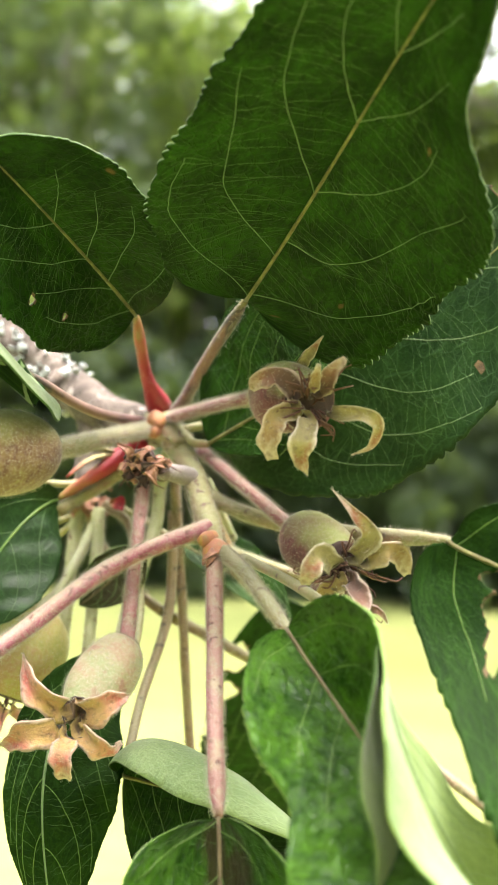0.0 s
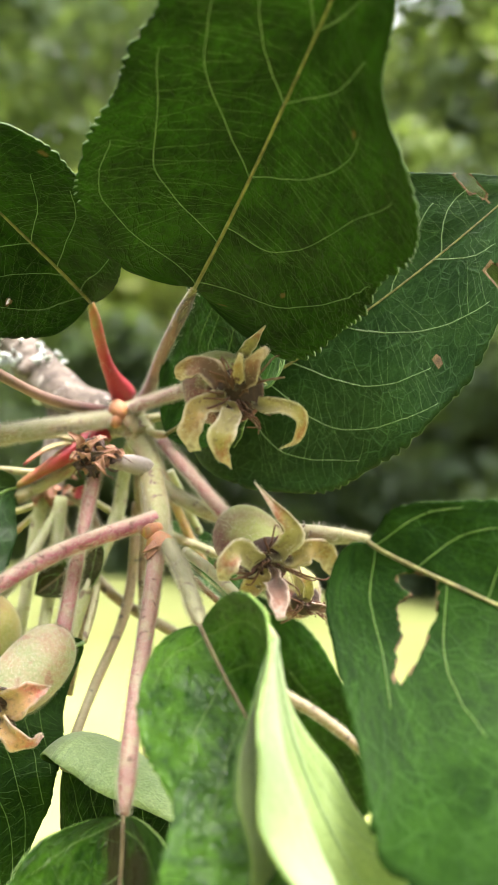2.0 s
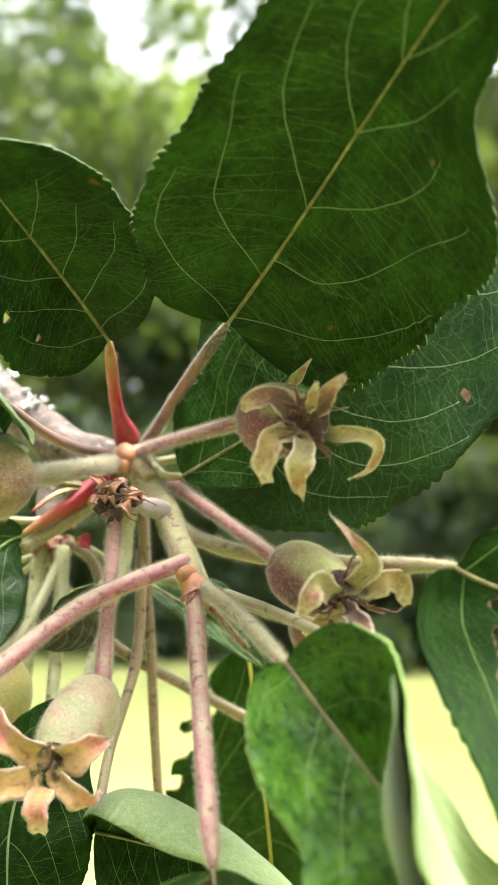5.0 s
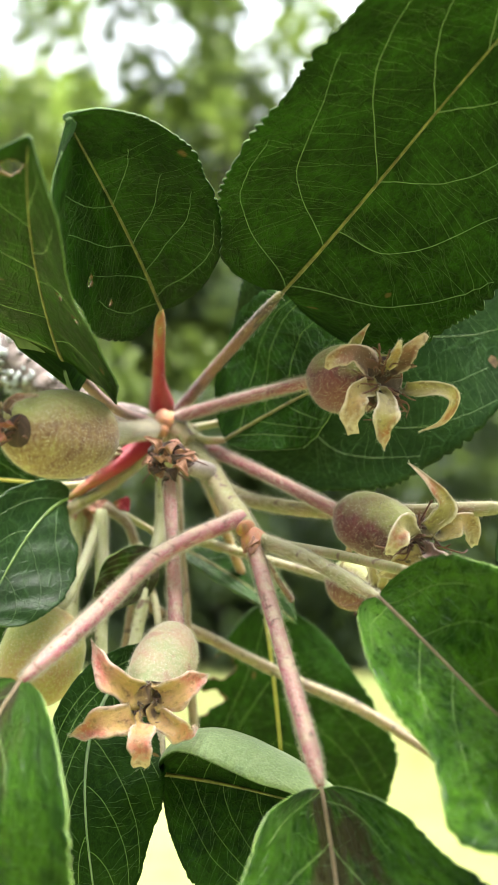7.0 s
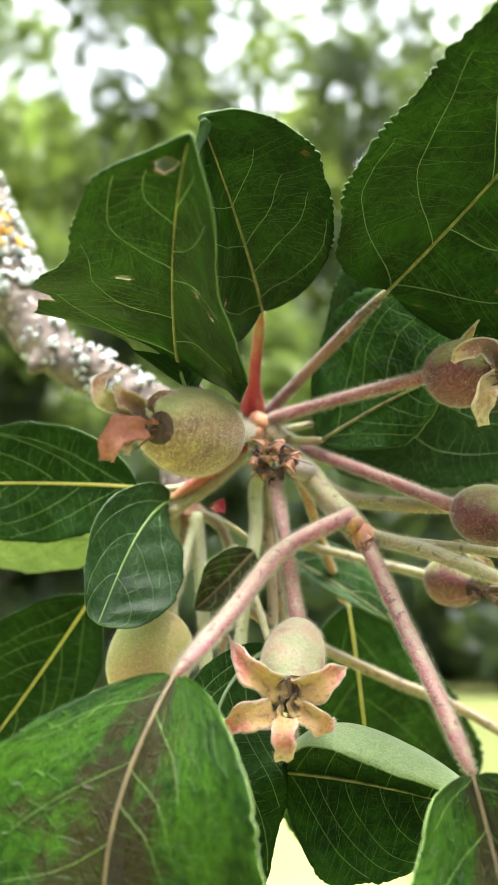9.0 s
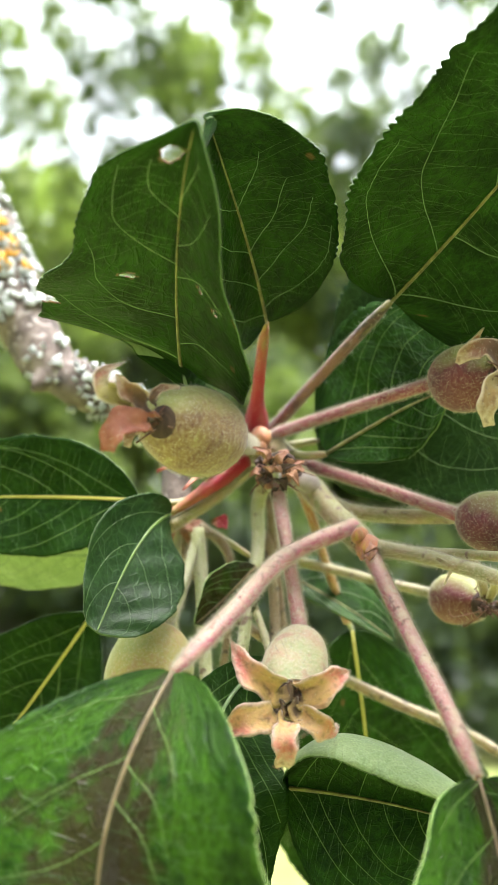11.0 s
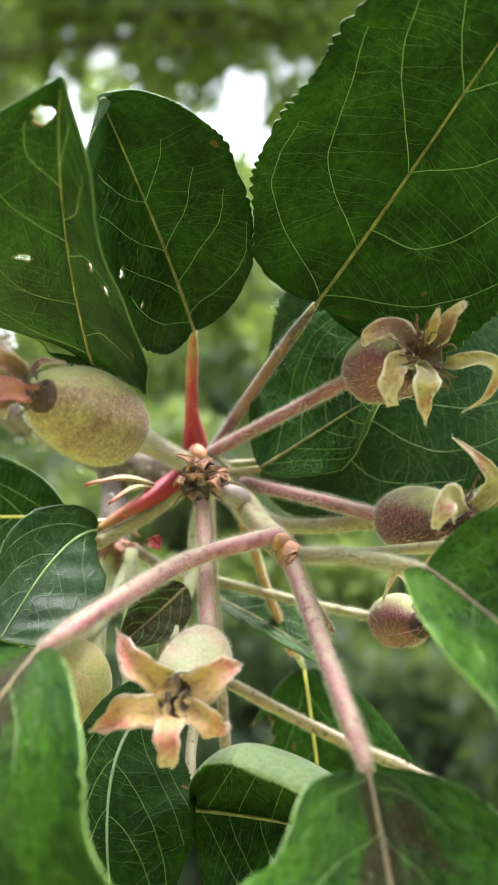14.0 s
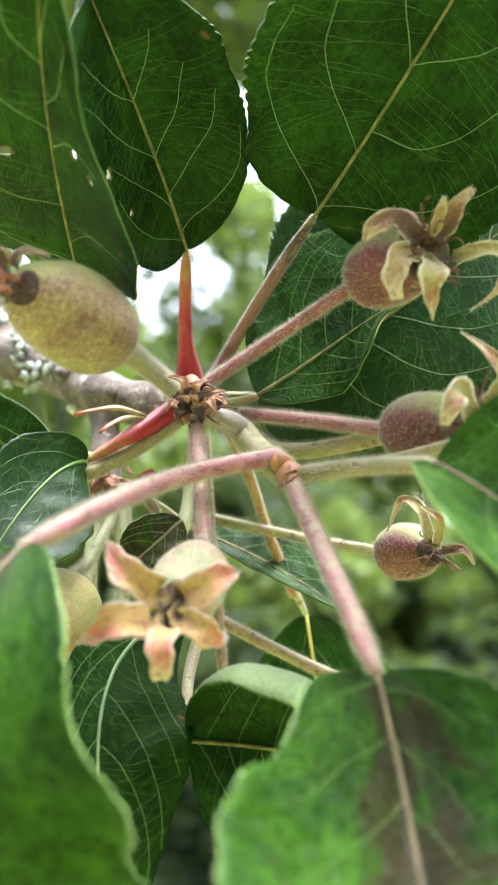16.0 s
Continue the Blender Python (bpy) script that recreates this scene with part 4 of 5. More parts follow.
wood_line = smooth_line([(-8.5, 4.6, 9.5), (-6.6, 3.9, 6.2), (-5.3, 3.3, 3.7), (-4.2, 2.5, 2.0), (-2.9, 1.7, 1.2), (-1.6, 0.9, 0.35), (-0.5, 0.4, -0.05), (0.1, 0.1, -0.2)], 10)
wood = on_branch("wood", tube_mesh("wood", wood_line, (0.85, 0.78, 0.7, 0.52, 0.42, 0.42, 0.4, 0.25), BARK, 26, 0.07, 2))
for a, b, r in (((-4.25, 2.4, 1.9), (-4.55, 1.95, 1.45), 0.28), ((-2.4, 1.2, 0.9), (-2.5, 0.75, 0.75), 0.2), ((-1.4, 0.6, 0.3), (-1.45, 0.25, 0.15), 0.2)):
    on_branch("old_bud_knob", tube_mesh("old_bud_knob", smooth_line([a, b], 6), (r * 1.2, r, r * 0.75, r * 0.3), BARK, 14, 0.1, 5))

# ---------------------------------------------------------------- leaves
leaf("large dark green apple leaf with a toothed edge", Blade([(2.09, -2.75, 1.80), (3.49, -4.83, 2.88), (4.39, -6.06, 4.05), (5.62, -8.57, 4.63)], (-0.56, -0.31), (3.12, 2.51), ((0.26, 0.06), (0.39, 0.12)), (0.14, 0.14), 0.33, curl=((0.05, 0.05), (0.02, 0.02)), profile=((1.43, 0.85, 0.74, 0.69, 0.82, 0.46, 0.67, 1.11), (1.31, 0.88, 0.86, 0.76, 0.88, 1.00, 1.05, 1.06)), wave=0.02, seed=1, teeth=46, tooth=0.045),
     [(0.05, 0.3, 0.05), (0.4, 0.12, 0.42), (1.15, -1.25, 1.05), (1.92, -2.72, 1.72)], (0.16, 0.12, 0.1, 0.1), stalk=STALK_OLIVE, seed=1,
     veins=((0.01, 0.16, 0.77, 0.36, 0.89), (0.15, 0.30, 0.55, 0.57, 0.84), (0.34, 0.54, 0.50, 0.73, 0.75), (0.54, 0.66, 0.33, 0.78, 0.55), (0.70, 0.77, 0.18, 0.83, 0.29), (0.02, 0.15, -0.63, 0.36, -0.95), (0.20, 0.26, -0.42, 0.55, -0.80), (0.35, 0.45, -0.35, 0.61, -0.54), (0.54, 0.62, -0.23, 0.74, -0.68), (0.71, 0.78, -0.26, 0.85, -0.46)), nu=220, nv=20, down=90, under=LEAF_DARK)
leaf("broad blue-green apple leaf with a torn tip", Blade([(1.08, 0.32, 0.09), (2.68, -1.52, 0.10), (5.32, -1.55, 2.21), (6.87, -1.45, 3.80)], (-0.09, -0.03), (2.15, 2.45), ((-0.09, 0.18), (0.03, 0.05)), (0.04, 0.03), 0.42, curl=((0.07, 0.07), (0.06, 0.06)), profile=((1.29, 0.97, 1.00, 1.03, 1.04, 1.00, 1.12, 1.14), (0.99, 1.00, 1.01, 1.03, 1.06, 1.07, 1.04, 0.86)), wave=0.06, seed=2, teeth=42, tooth=0.04),
     [(0.5, -0.2, -0.1), (1.29, -0.79, 0.0)], (0.08, 0.07), face=LEAF_MID, vein=VEIN, seed=2,
     veins=((0.64, 0.71, 0.17, 0.82, 0.50), (0.77, 0.82, 0.30, 0.89, 0.58), (0.53, 0.64, -0.40, 0.78, -0.80), (0.39, 0.52, -0.50, 0.67, -0.77), (0.31, 0.41, -0.59, 0.60, -0.94), (0.23, 0.27, -0.56, 0.42, -0.89), (0.75, 0.81, -0.28, 0.86, -0.43), (0.44, 0.53, 0.18, 0.61, 0.38)), holes=((0.825, -0.85, 0.018, 0.3), (0.905, 0.75, 0.013, 0.4), (0.643, -0.71, 0.006, 0.03)), nu=190, nv=18)
leaf("small dark green leaf behind the spur", Blade([(1.16, -0.93, -0.38), (2.35, -0.95, 0.36), (3.04, -2.03, 0.62), (3.32, -2.65, 0.35)], (0.14, 0.17), (0.83, 1.95), ((0.06, 0.12), (0.02, 0.08)), (0.04, 0.03), 0.43, wave=0.04, seed=3), [(0.5, -0.1, -0.2), (0.8, -0.6, -0.35), (1.16, -0.93, -0.38)], (0.08, 0.07), side_vein=VEIN_GREEN, vein_width=0.0065, seed=3, veins=5)
leaf("rounded dark green leaf on a bright red petiole", Blade([(0.09, -2.01, 1.67), (-0.15, -3.84, 2.29), (-0.77, -6.14, 3.17), (-0.77, -6.23, 3.14)], (-0.18, -0.30), (1.34, 1.89), ((0.41, 0.24), (0.44, 0.36)), (0.14, 0.12), 0.43, curl=((0.18, 0.18), (0.05, 0.05)), profile=((0.84, 1.08, 1.03, 1.02, 1.02, 0.91, 0.90, 0.93), (1.22, 0.90, 0.86, 0.81, 0.81, 1.05, 1.16, 1.23)), wave=0.05, seed=4, teeth=32),
     [(-0.05, 0.05, 0.35), (-0.02, -0.9, 0.8), (0.14, -2.39, 1.55)], (0.24, 0.13, 0.1, 0.09), stalk=STALK_RED, seed=4,
     under=LEAF_DARK, veins=((0.03, 0.14, 0.56, 0.33, 0.72), (0.14, 0.26, 0.29, 0.40, 0.63), (0.29, 0.42, 0.35, 0.59, 0.68), (0.46, 0.55, 0.28, 0.70, 0.49), (0.06, 0.18, -0.82, 0.32, -0.94), (0.18, 0.32, -0.62, 0.42, -0.79), (0.30, 0.39, -0.34, 0.51, -0.59), (0.46, 0.53, -0.21, 0.63, -0.47)), down=12, holes=((0.40, 0.69, 0.013, 0.04), (0.257, 0.62, 0.010, 0.035)), nu=170, nv=24)
leaf("dark green leaf with insect holes, half folded", Blade([(-1.22, -3.51, 0.54), (-1.22, -3.64, 0.52), (-1.27, -6.50, 1.36), (-0.81, -8.02, 2.22)], (0.46, 0.16), (1.54, 2.92), ((0.13, 0.30), (-0.12, 0.41)), (0.13, 0.08), 0.4, curl=((0.08, 0.08), (0.04, 0.04)), profile=((0.87, 0.92, 0.89, 0.91, 0.80, 0.84, 1.05, 1.28), (1.35, 1.08, 0.80, 0.72, 0.52, 0.60, 0.74, 0.47)), wave=0.05, seed=5, teeth=32, tooth=0.03),
     [(-0.25, -0.2, 0.0), (-0.75, -1.7, 0.1), (-1.2, -3.45, 0.49)], (0.1, 0.09, 0.09), stalk=STALK_OLIVE, seed=5,
     veins=((0.14, 0.22, 0.48, 0.37, 0.82), (0.41, 0.43, 0.44, 0.64, 0.90), (0.61, 0.69, 0.59, 0.85, 0.86), (0.75, 0.81, 0.39, 0.88, 0.55), (0.27, 0.35, -0.31, 0.35, -0.71), (0.57, 0.61, -0.37, 0.57, -0.74), (0.67, 0.71, -0.27, 0.83, -0.72), (0.79, 0.84, -0.12, 0.92, -0.46)),
     holes=((0.905, 0.33, 0.022, 0.20), (0.537, 0.43, 0.010, 0.075), (0.593, -0.40, 0.011, 0.045), (0.557, -0.62, 0.011, 0.045), (0.33, 1.0, 0.035, 0.13)), nu=190, nv=26)
leaf("small dark curled leaf with a grey scar", Blade([(-1.53, -0.95, -1.44), (-2.04, -1.86, -1.72), (-2.44, -2.58, -3.37), (-2.49, -2.76, -3.45)], (0.56, 0.08), (0.79, 1.12), ((0.27, -0.09), (0.07, -0.06)), (0.08, -0.00), 0.43, curl=((0.11, 0.11), (0.15, 0.15)), profile=((1.25, 1.12, 1.06, 0.99, 0.79, 0.70, 0.79, 0.95), (1.01, 0.90, 0.83, 0.94, 0.98, 1.00, 1.09, 1.09)), wave=0.05, seed=6, teeth=30, tooth=0.03),
     [(-0.3, -0.1, -0.35), (-0.9, -0.7, -0.95), (-1.5, -1.21, -1.42)], (0.2, 0.17, 0.1, 0.07), face=LEAF_MID, stalk=STALK_RED, vein=VEIN_GREEN, seed=6, veins=3, rib=0.03, side_vein=VEIN_FINE, vein_width=0.006, fine_veins=False)
leaf("bright glossy green leaf with brown blotches", Blade([(-1.10, -6.05, -3.95), (-2.38, -7.70, -6.22), (-1.85, -5.80, -7.52), (-0.95, -6.90, -9.48)], (-0.55, 0.37), (2.12, 2.52), ((0.27, 0.15), (0.29, -0.04)), (0.11, 0.09), 0.49, curl=((0.23, 0.23), (0.07, 0.07)), profile=((0.85, 0.87, 1.08, 1.10, 1.06, 1.03, 1.00, 0.99), (1.11, 1.12, 0.94, 1.00, 0.89, 1.09, 1.11, 1.08)), wave=0.055, seed=7, teeth=34),
     [(1.5, -2.1, -1.75), (0.35, -3.3, -2.35), (-0.4, -5.0, -3.2), (-1.01, -6.42, -3.92)], (0.13, 0.125, 0.12, 0.11), face=LEAF_BRIGHT, vein=VEIN_BROWN, side_vein=VEIN_GREEN,
     stalk=STALK_PINK, seed=7,
     veins=((0.02, 0.08, -0.64, 0.15, -0.85), (0.14, 0.22, -0.33, 0.30, -0.54), (0.30, 0.36, -0.25, 0.38, -0.52), (0.06, 0.12, 0.32, 0.20, 0.45), (0.16, 0.21, 0.29, 0.30, 0.42), (0.22, 0.28, 0.24, 0.38, 0.35)), down=700, rib=0.033)
leaf("broad glossy green leaf with brown scorch marks", Blade([(2.61, -5.68, -5.22), (3.06, -6.53, -7.63), (2.74, -8.00, -7.87), (2.93, -8.85, -8.54)], (0.09, -0.09), (2.12, 2.17), ((0.54, 0.12), (0.52, 0.14)), (0.26, 0.17), 0.44, curl=((0.21, 0.21), (0.26, 0.26)), profile=((1.50, 0.84, 0.87, 0.83, 0.91, 1.05, 1.07, 1.05), (1.14, 0.93, 0.92, 0.95, 0.98, 1.00, 1.00, 1.01)), wave=0.1, seed=8, teeth=30),
     [(1.7, -2.5, -2.2), (2.0, -3.6, -3.2), (2.35, -4.9, -4.35), (2.54, -5.88, -5.12)], (0.13, 0.115, 0.11), face=LEAF_BRIGHT, vein=VEIN_BROWN, side_vein=VEIN_GREEN,
     stalk=STALK_PINK, seed=8,
     veins=((0.00, 0.04, -0.58, 0.11, -0.87), (0.09, 0.18, -0.53, 0.36, -0.76), (0.20, 0.30, -0.29, 0.47, -0.56), (0.02, 0.05, 0.46, 0.14, 0.59), (0.09, 0.18, 0.23, 0.30, 0.33), (0.21, 0.31, 0.15, 0.40, 0.23)), down=500, rib=0.033)
leaf("curled bright green leaf showing its pale underside", Blade([(3.34, -5.42, -2.88), (3.88, -6.21, -3.37), (5.37, -6.55, -5.12), (5.81, -8.28, -5.01)], (0.41, -0.56), (1.59, 1.43), ((0.27, 0.88), (0.49, 0.79)), (0.32, 0.27), 0.4, curl=((0.21, 0.21), (0.22, 0.22)), profile=((0.68, 0.68, 0.67, 0.65, 0.76, 1.22, 1.28, 1.21), (0.76, 0.86, 0.93, 1.00, 1.04, 1.19, 1.16, 1.08)), wave=0.06, seed=9, teeth=26),
     [(1.75, -2.3, -2.1), (2.5, -3.7, -2.4), (3.31, -5.37, -2.8)], (0.12, 0.11, 0.1), face=LEAF_FRESH, vein=VEIN_BROWN, side_vein=VEIN_GREEN, stalk=STALK_GREEN, seed=9,
     veins=((0.06, 0.13, -0.69, 0.23, -0.89), (0.22, 0.34, -0.51, 0.44, -0.75), (0.35, 0.46, -0.47, 0.60, -0.72), (0.05, 0.17, 0.64, 0.30, 0.79), (0.22, 0.29, 0.41, 0.43, 0.66), (0.41, 0.47, 0.30, 0.58, 0.58)), down=350, rib=0.033)
leaf("pale underside of a leaf with a brown stain", Blade([(4.57, -6.62, -2.76), (4.69, -7.07, -3.84), (5.61, -6.36, -5.60), (6.75, -5.99, -6.64)], (1.65, 0.11), (1.49, 1.29), ((0.02, 0.00), (0.00, 0.00)), (0.02, -0.00), 0.6, curl=((0.05, 0.05), (0.05, 0.05)), profile=((1.10, 1.04, 0.98, 0.83, 0.97, 1.02, 1.03, 1.02), (0.53, 0.22, 0.23, 0.36, 0.34, 0.87, 1.09, 1.18)), wave=0.05, seed=22, teeth=24), [(2.2, -2.6, -2.2), (3.2, -4.2, -2.4), (4.33, -6.20, -2.70)], (0.08, 0.07),
     face=LEAF_UNDER_STAINED, vein=VEIN_PALE, side_vein=VEIN_PALE, stalk=STALK_GREEN, seed=22, veins=4, rib=0.022, vein_width=0.006, fine_veins=False)
leaf("large dark leaf with a chewed hole", Blade([(5.32, -5.25, -1.67), (5.34, -5.54, -1.88), (9.87, -5.53, -3.07), (9.17, -5.32, -3.78)], (-0.09, 0.78), (3.11, 1.23), ((-0.27, 0.66), (0.11, 0.01)), (0.28, 0.03), 0.42, curl=((0.20, 0.20), (0.14, 0.14)), profile=((0.76, 0.57, 0.64, 1.00, 1.27, 1.28, 1.16, 1.02), (0.87, 0.81, 0.86, 1.05, 1.08, 1.05, 1.02, 0.99)), wave=0.07, seed=10, teeth=32),
     [(1.0, -0.95, -1.15), (1.6, -1.3, -1.42), (2.4, -2.1, -1.6), (3.7, -3.5, -1.7), (4.96, -4.71, -1.72)], (0.13, 0.12, 0.12), face=LEAF_BACK, vein=VEIN, stalk=STALK_GREEN, seed=10,
     veins=((0.23, 0.29, 0.55, 0.41, 0.82), (0.38, 0.38, 0.44, 0.44, 0.74), (0.30, 0.36, -0.33, 0.47, -0.44), (0.09, 0.16, -0.43, 0.31, -0.71), (0.45, 0.46, -0.26, 0.51, -0.43), (0.08, 0.18, 0.73, 0.27, 0.90)), down=350, side_vein=VEIN_GREEN, fine_veins=False,
     holes=((0.255, -0.11, 0.050, 0.08), (0.275, -0.28, 0.038, 0.14), (0.292, -0.45, 0.022, 0.13)), nu=180, nv=26)
leaf("dark green leaf hanging behind the star-shaped calyx", Blade([(0.2, -1.55, -3.9), (-1.39, -3, -4.61), (-0.59, -3.32, -6.58), (-0.39, -3.1, -8.27)], (0.27, 0.07), (0.64, 1.19), ((0.02, 0.01), (-0.06, -0.02)), (0.01, -0.02), 0.44, wave=0.06, seed=11, teeth=36),
     [(-0.4, 0.2, -2.2), (0.0, -0.7, -3.2), (0.2, -1.55, -3.9)], (0.07, 0.06), face=LEAF_BACK, vein=VEIN_PALE, side_vein=VEIN_GREEN, vein_width=0.0065, seed=11)
leaf("hanging dark leaf with a yellow midrib and chewed edge", Blade([(1.9, 2.51, -3.32), (2.36, 2.94, -6.33), (2.44, 3.58, -8.1), (2.52, 4.33, -9.15)], (0.10, -0.10), (2.05, 2.26), ((0.05, 0.02), (0.01, 0.06)), (0.02, 0.02), 0.45, wave=0.08, seed=12, teeth=36, tooth=0.03),
     [(0.9, 0.2, -1.0), (1.3, 1.2, -2.2), (1.9, 2.51, -3.32)], (0.08, 0.07), vein=VEIN_YELLOW, stalk=STALK_PALE, side_vein=VEIN_GREEN, vein_width=0.0065, seed=12, rib=0.03, holes=((0.13, -0.85, 0.035, 0.25), (0.22, -1.0, 0.04, 0.3), (0.32, -0.98, 0.02, 0.16)), nu=160, nv=22)
leaf("dark leaf lying along behind the stalks", Blade([(0.1, 1.0, -2.15), (0.9, 0.9, -2.5), (1.8, 0.7, -3.0), (2.5, 0.5, -3.6)], (0.5, 0.4), (0.3, 0.7), ((0.3, 0.3), (0.1, 0.1)), (0, 0), 0.45, seed=13),
     [(-0.8, 0.6, -1.6), (-0.3, 0.9, -1.9), (0.1, 1.0, -2.15)], (0.06, 0.05), seed=13, veins=4)
leaf("folded leaf showing a pale downy underside", Blade([(0.35, -2.4, -5.75), (1.2, -2.6, -5.8), (2.3, -2.8, -5.95), (3.6, -3.2, -6.35)], (0.1, 0.1), (1.5, 2.3), ((0.15, 0.1), (0.1, 0.1)), (0, 0), 0.4, seed=14,
     curl=((0, 0), (2.3, 2.6))), [(0.2, 0.5, -1.6), (0.3, 0.1, -3.4), (0.15, -0.9, -4.8), (0.35, -2.4, -5.7)], (0.1, 0.09, 0.08), stalk=STALK_BROWN, vein=VEIN, side_vein=VEIN_GREEN, vein_width=0.0065, seed=14)
leaf("green leaf beside the lichened branch", Blade([(-2.1, -0.5, -1.15), (-3.5, -0.2, -1.0), (-5.2, 0.2, -1.0), (-7.0, 0.5, -1.0)], (0.1, 0.1), (1.1, 1.1), ((0.2, 0.2), (0.2, 0.2)), (0, 0), 0.4, seed=15),
     [(-0.6, 0.1, -0.8), (-1.4, -0.3, -1.15), (-2.1, -0.5, -1.15)], (0.07, 0.06), face=LEAF_BACK, vein=VEIN_YELLOW, side_vein=VEIN_GREEN, vein_width=0.0065, seed=15)
leaf("green leaf hanging below the branch", Blade([(-3.1, 1.0, -3.1), (-3.9, 1.1, -4.3), (-4.8, 1.3, -5.6), (-6.0, 1.5, -7.0)], (0.2, 0.2), (1.3, 1.0), ((0.2, 0.2), (0.2, 0.2)), (0, 0), 0.4, seed=16),
     [(-1.5, 0.4, -1.7), (-2.4, 0.8, -2.4), (-3.1, 1.0, -3.1)], (0.06, 0.05), face=LEAF_BACK, vein=VEIN_YELLOW, side_vein=VEIN_GREEN, vein_width=0.0065, seed=16)
leaf("pale underside of a chewed leaf", Blade([(-2.8, 0.3, -2.05), (-3.8, 0.4, -2.0), (-4.9, 0.5, -2.0), (-6.0, 0.6, -2.0)], (1.0, 1.0), (0.5, 0.9), ((0.2, 0.2), (0.2, 0.2)), (0, 0), 0.4, seed=17),
     [(-1.5, 0.3, -1.7), (-2.2, 0.3, -1.95), (-2.8, 0.3, -2.05)], (0.06, 0.05), face=LEAF_UNDER, vein=VEIN_PALE, seed=17)
leaf("small browning leaf among the stalks", Blade([(-0.05, -0.5, -2.3), (-0.35, -0.6, -2.6), (-0.7, -0.7, -3.0), (-1.1, -0.8, -3.3)], (0.2, 0.2), (0.5, 0.5), ((0.3, 0.3), (0.3, 0.3)), (0, 0), 0.45, seed=18),
     None, face=LEAF_BRIGHT, vein=VEIN_BROWN, side_vein=VEIN_GREEN, vein_width=0.0065, seed=18, veins=4)

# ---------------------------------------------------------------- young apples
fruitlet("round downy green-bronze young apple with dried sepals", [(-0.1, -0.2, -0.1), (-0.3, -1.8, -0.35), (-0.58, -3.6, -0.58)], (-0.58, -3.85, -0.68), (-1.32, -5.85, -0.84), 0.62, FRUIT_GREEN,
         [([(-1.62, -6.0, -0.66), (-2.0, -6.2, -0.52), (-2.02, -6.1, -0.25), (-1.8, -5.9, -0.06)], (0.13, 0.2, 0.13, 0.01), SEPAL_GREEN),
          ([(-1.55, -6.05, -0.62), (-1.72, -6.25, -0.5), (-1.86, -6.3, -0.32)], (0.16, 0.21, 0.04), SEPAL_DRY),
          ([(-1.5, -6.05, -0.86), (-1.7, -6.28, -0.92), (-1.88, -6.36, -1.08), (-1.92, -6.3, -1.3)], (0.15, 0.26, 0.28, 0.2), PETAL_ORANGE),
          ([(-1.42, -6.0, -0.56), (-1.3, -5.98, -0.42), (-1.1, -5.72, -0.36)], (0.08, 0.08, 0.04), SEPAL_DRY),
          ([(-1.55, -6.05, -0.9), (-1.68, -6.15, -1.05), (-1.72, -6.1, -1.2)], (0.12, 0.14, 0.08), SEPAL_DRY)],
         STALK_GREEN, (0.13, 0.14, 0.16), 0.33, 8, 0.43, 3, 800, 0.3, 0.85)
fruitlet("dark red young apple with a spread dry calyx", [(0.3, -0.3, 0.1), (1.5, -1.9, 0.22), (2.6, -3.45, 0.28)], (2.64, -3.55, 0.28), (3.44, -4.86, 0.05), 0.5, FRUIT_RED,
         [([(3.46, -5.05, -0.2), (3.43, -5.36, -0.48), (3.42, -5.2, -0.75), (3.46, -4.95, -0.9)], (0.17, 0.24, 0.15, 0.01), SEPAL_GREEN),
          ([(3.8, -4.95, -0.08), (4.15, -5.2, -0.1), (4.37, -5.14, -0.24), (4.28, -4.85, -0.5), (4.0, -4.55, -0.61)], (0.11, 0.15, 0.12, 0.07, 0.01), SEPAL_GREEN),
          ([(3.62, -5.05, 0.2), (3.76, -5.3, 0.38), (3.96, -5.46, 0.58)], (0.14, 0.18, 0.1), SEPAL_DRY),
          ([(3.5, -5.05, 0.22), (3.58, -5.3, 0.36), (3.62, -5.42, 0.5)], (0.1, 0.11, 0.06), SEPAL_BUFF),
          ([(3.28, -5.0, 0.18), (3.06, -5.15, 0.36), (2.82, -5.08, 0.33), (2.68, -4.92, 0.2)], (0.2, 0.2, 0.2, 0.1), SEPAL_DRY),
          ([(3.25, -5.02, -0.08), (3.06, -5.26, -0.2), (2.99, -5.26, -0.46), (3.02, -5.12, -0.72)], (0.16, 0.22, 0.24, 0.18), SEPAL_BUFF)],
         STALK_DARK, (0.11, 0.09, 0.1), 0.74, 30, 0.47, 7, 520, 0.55)
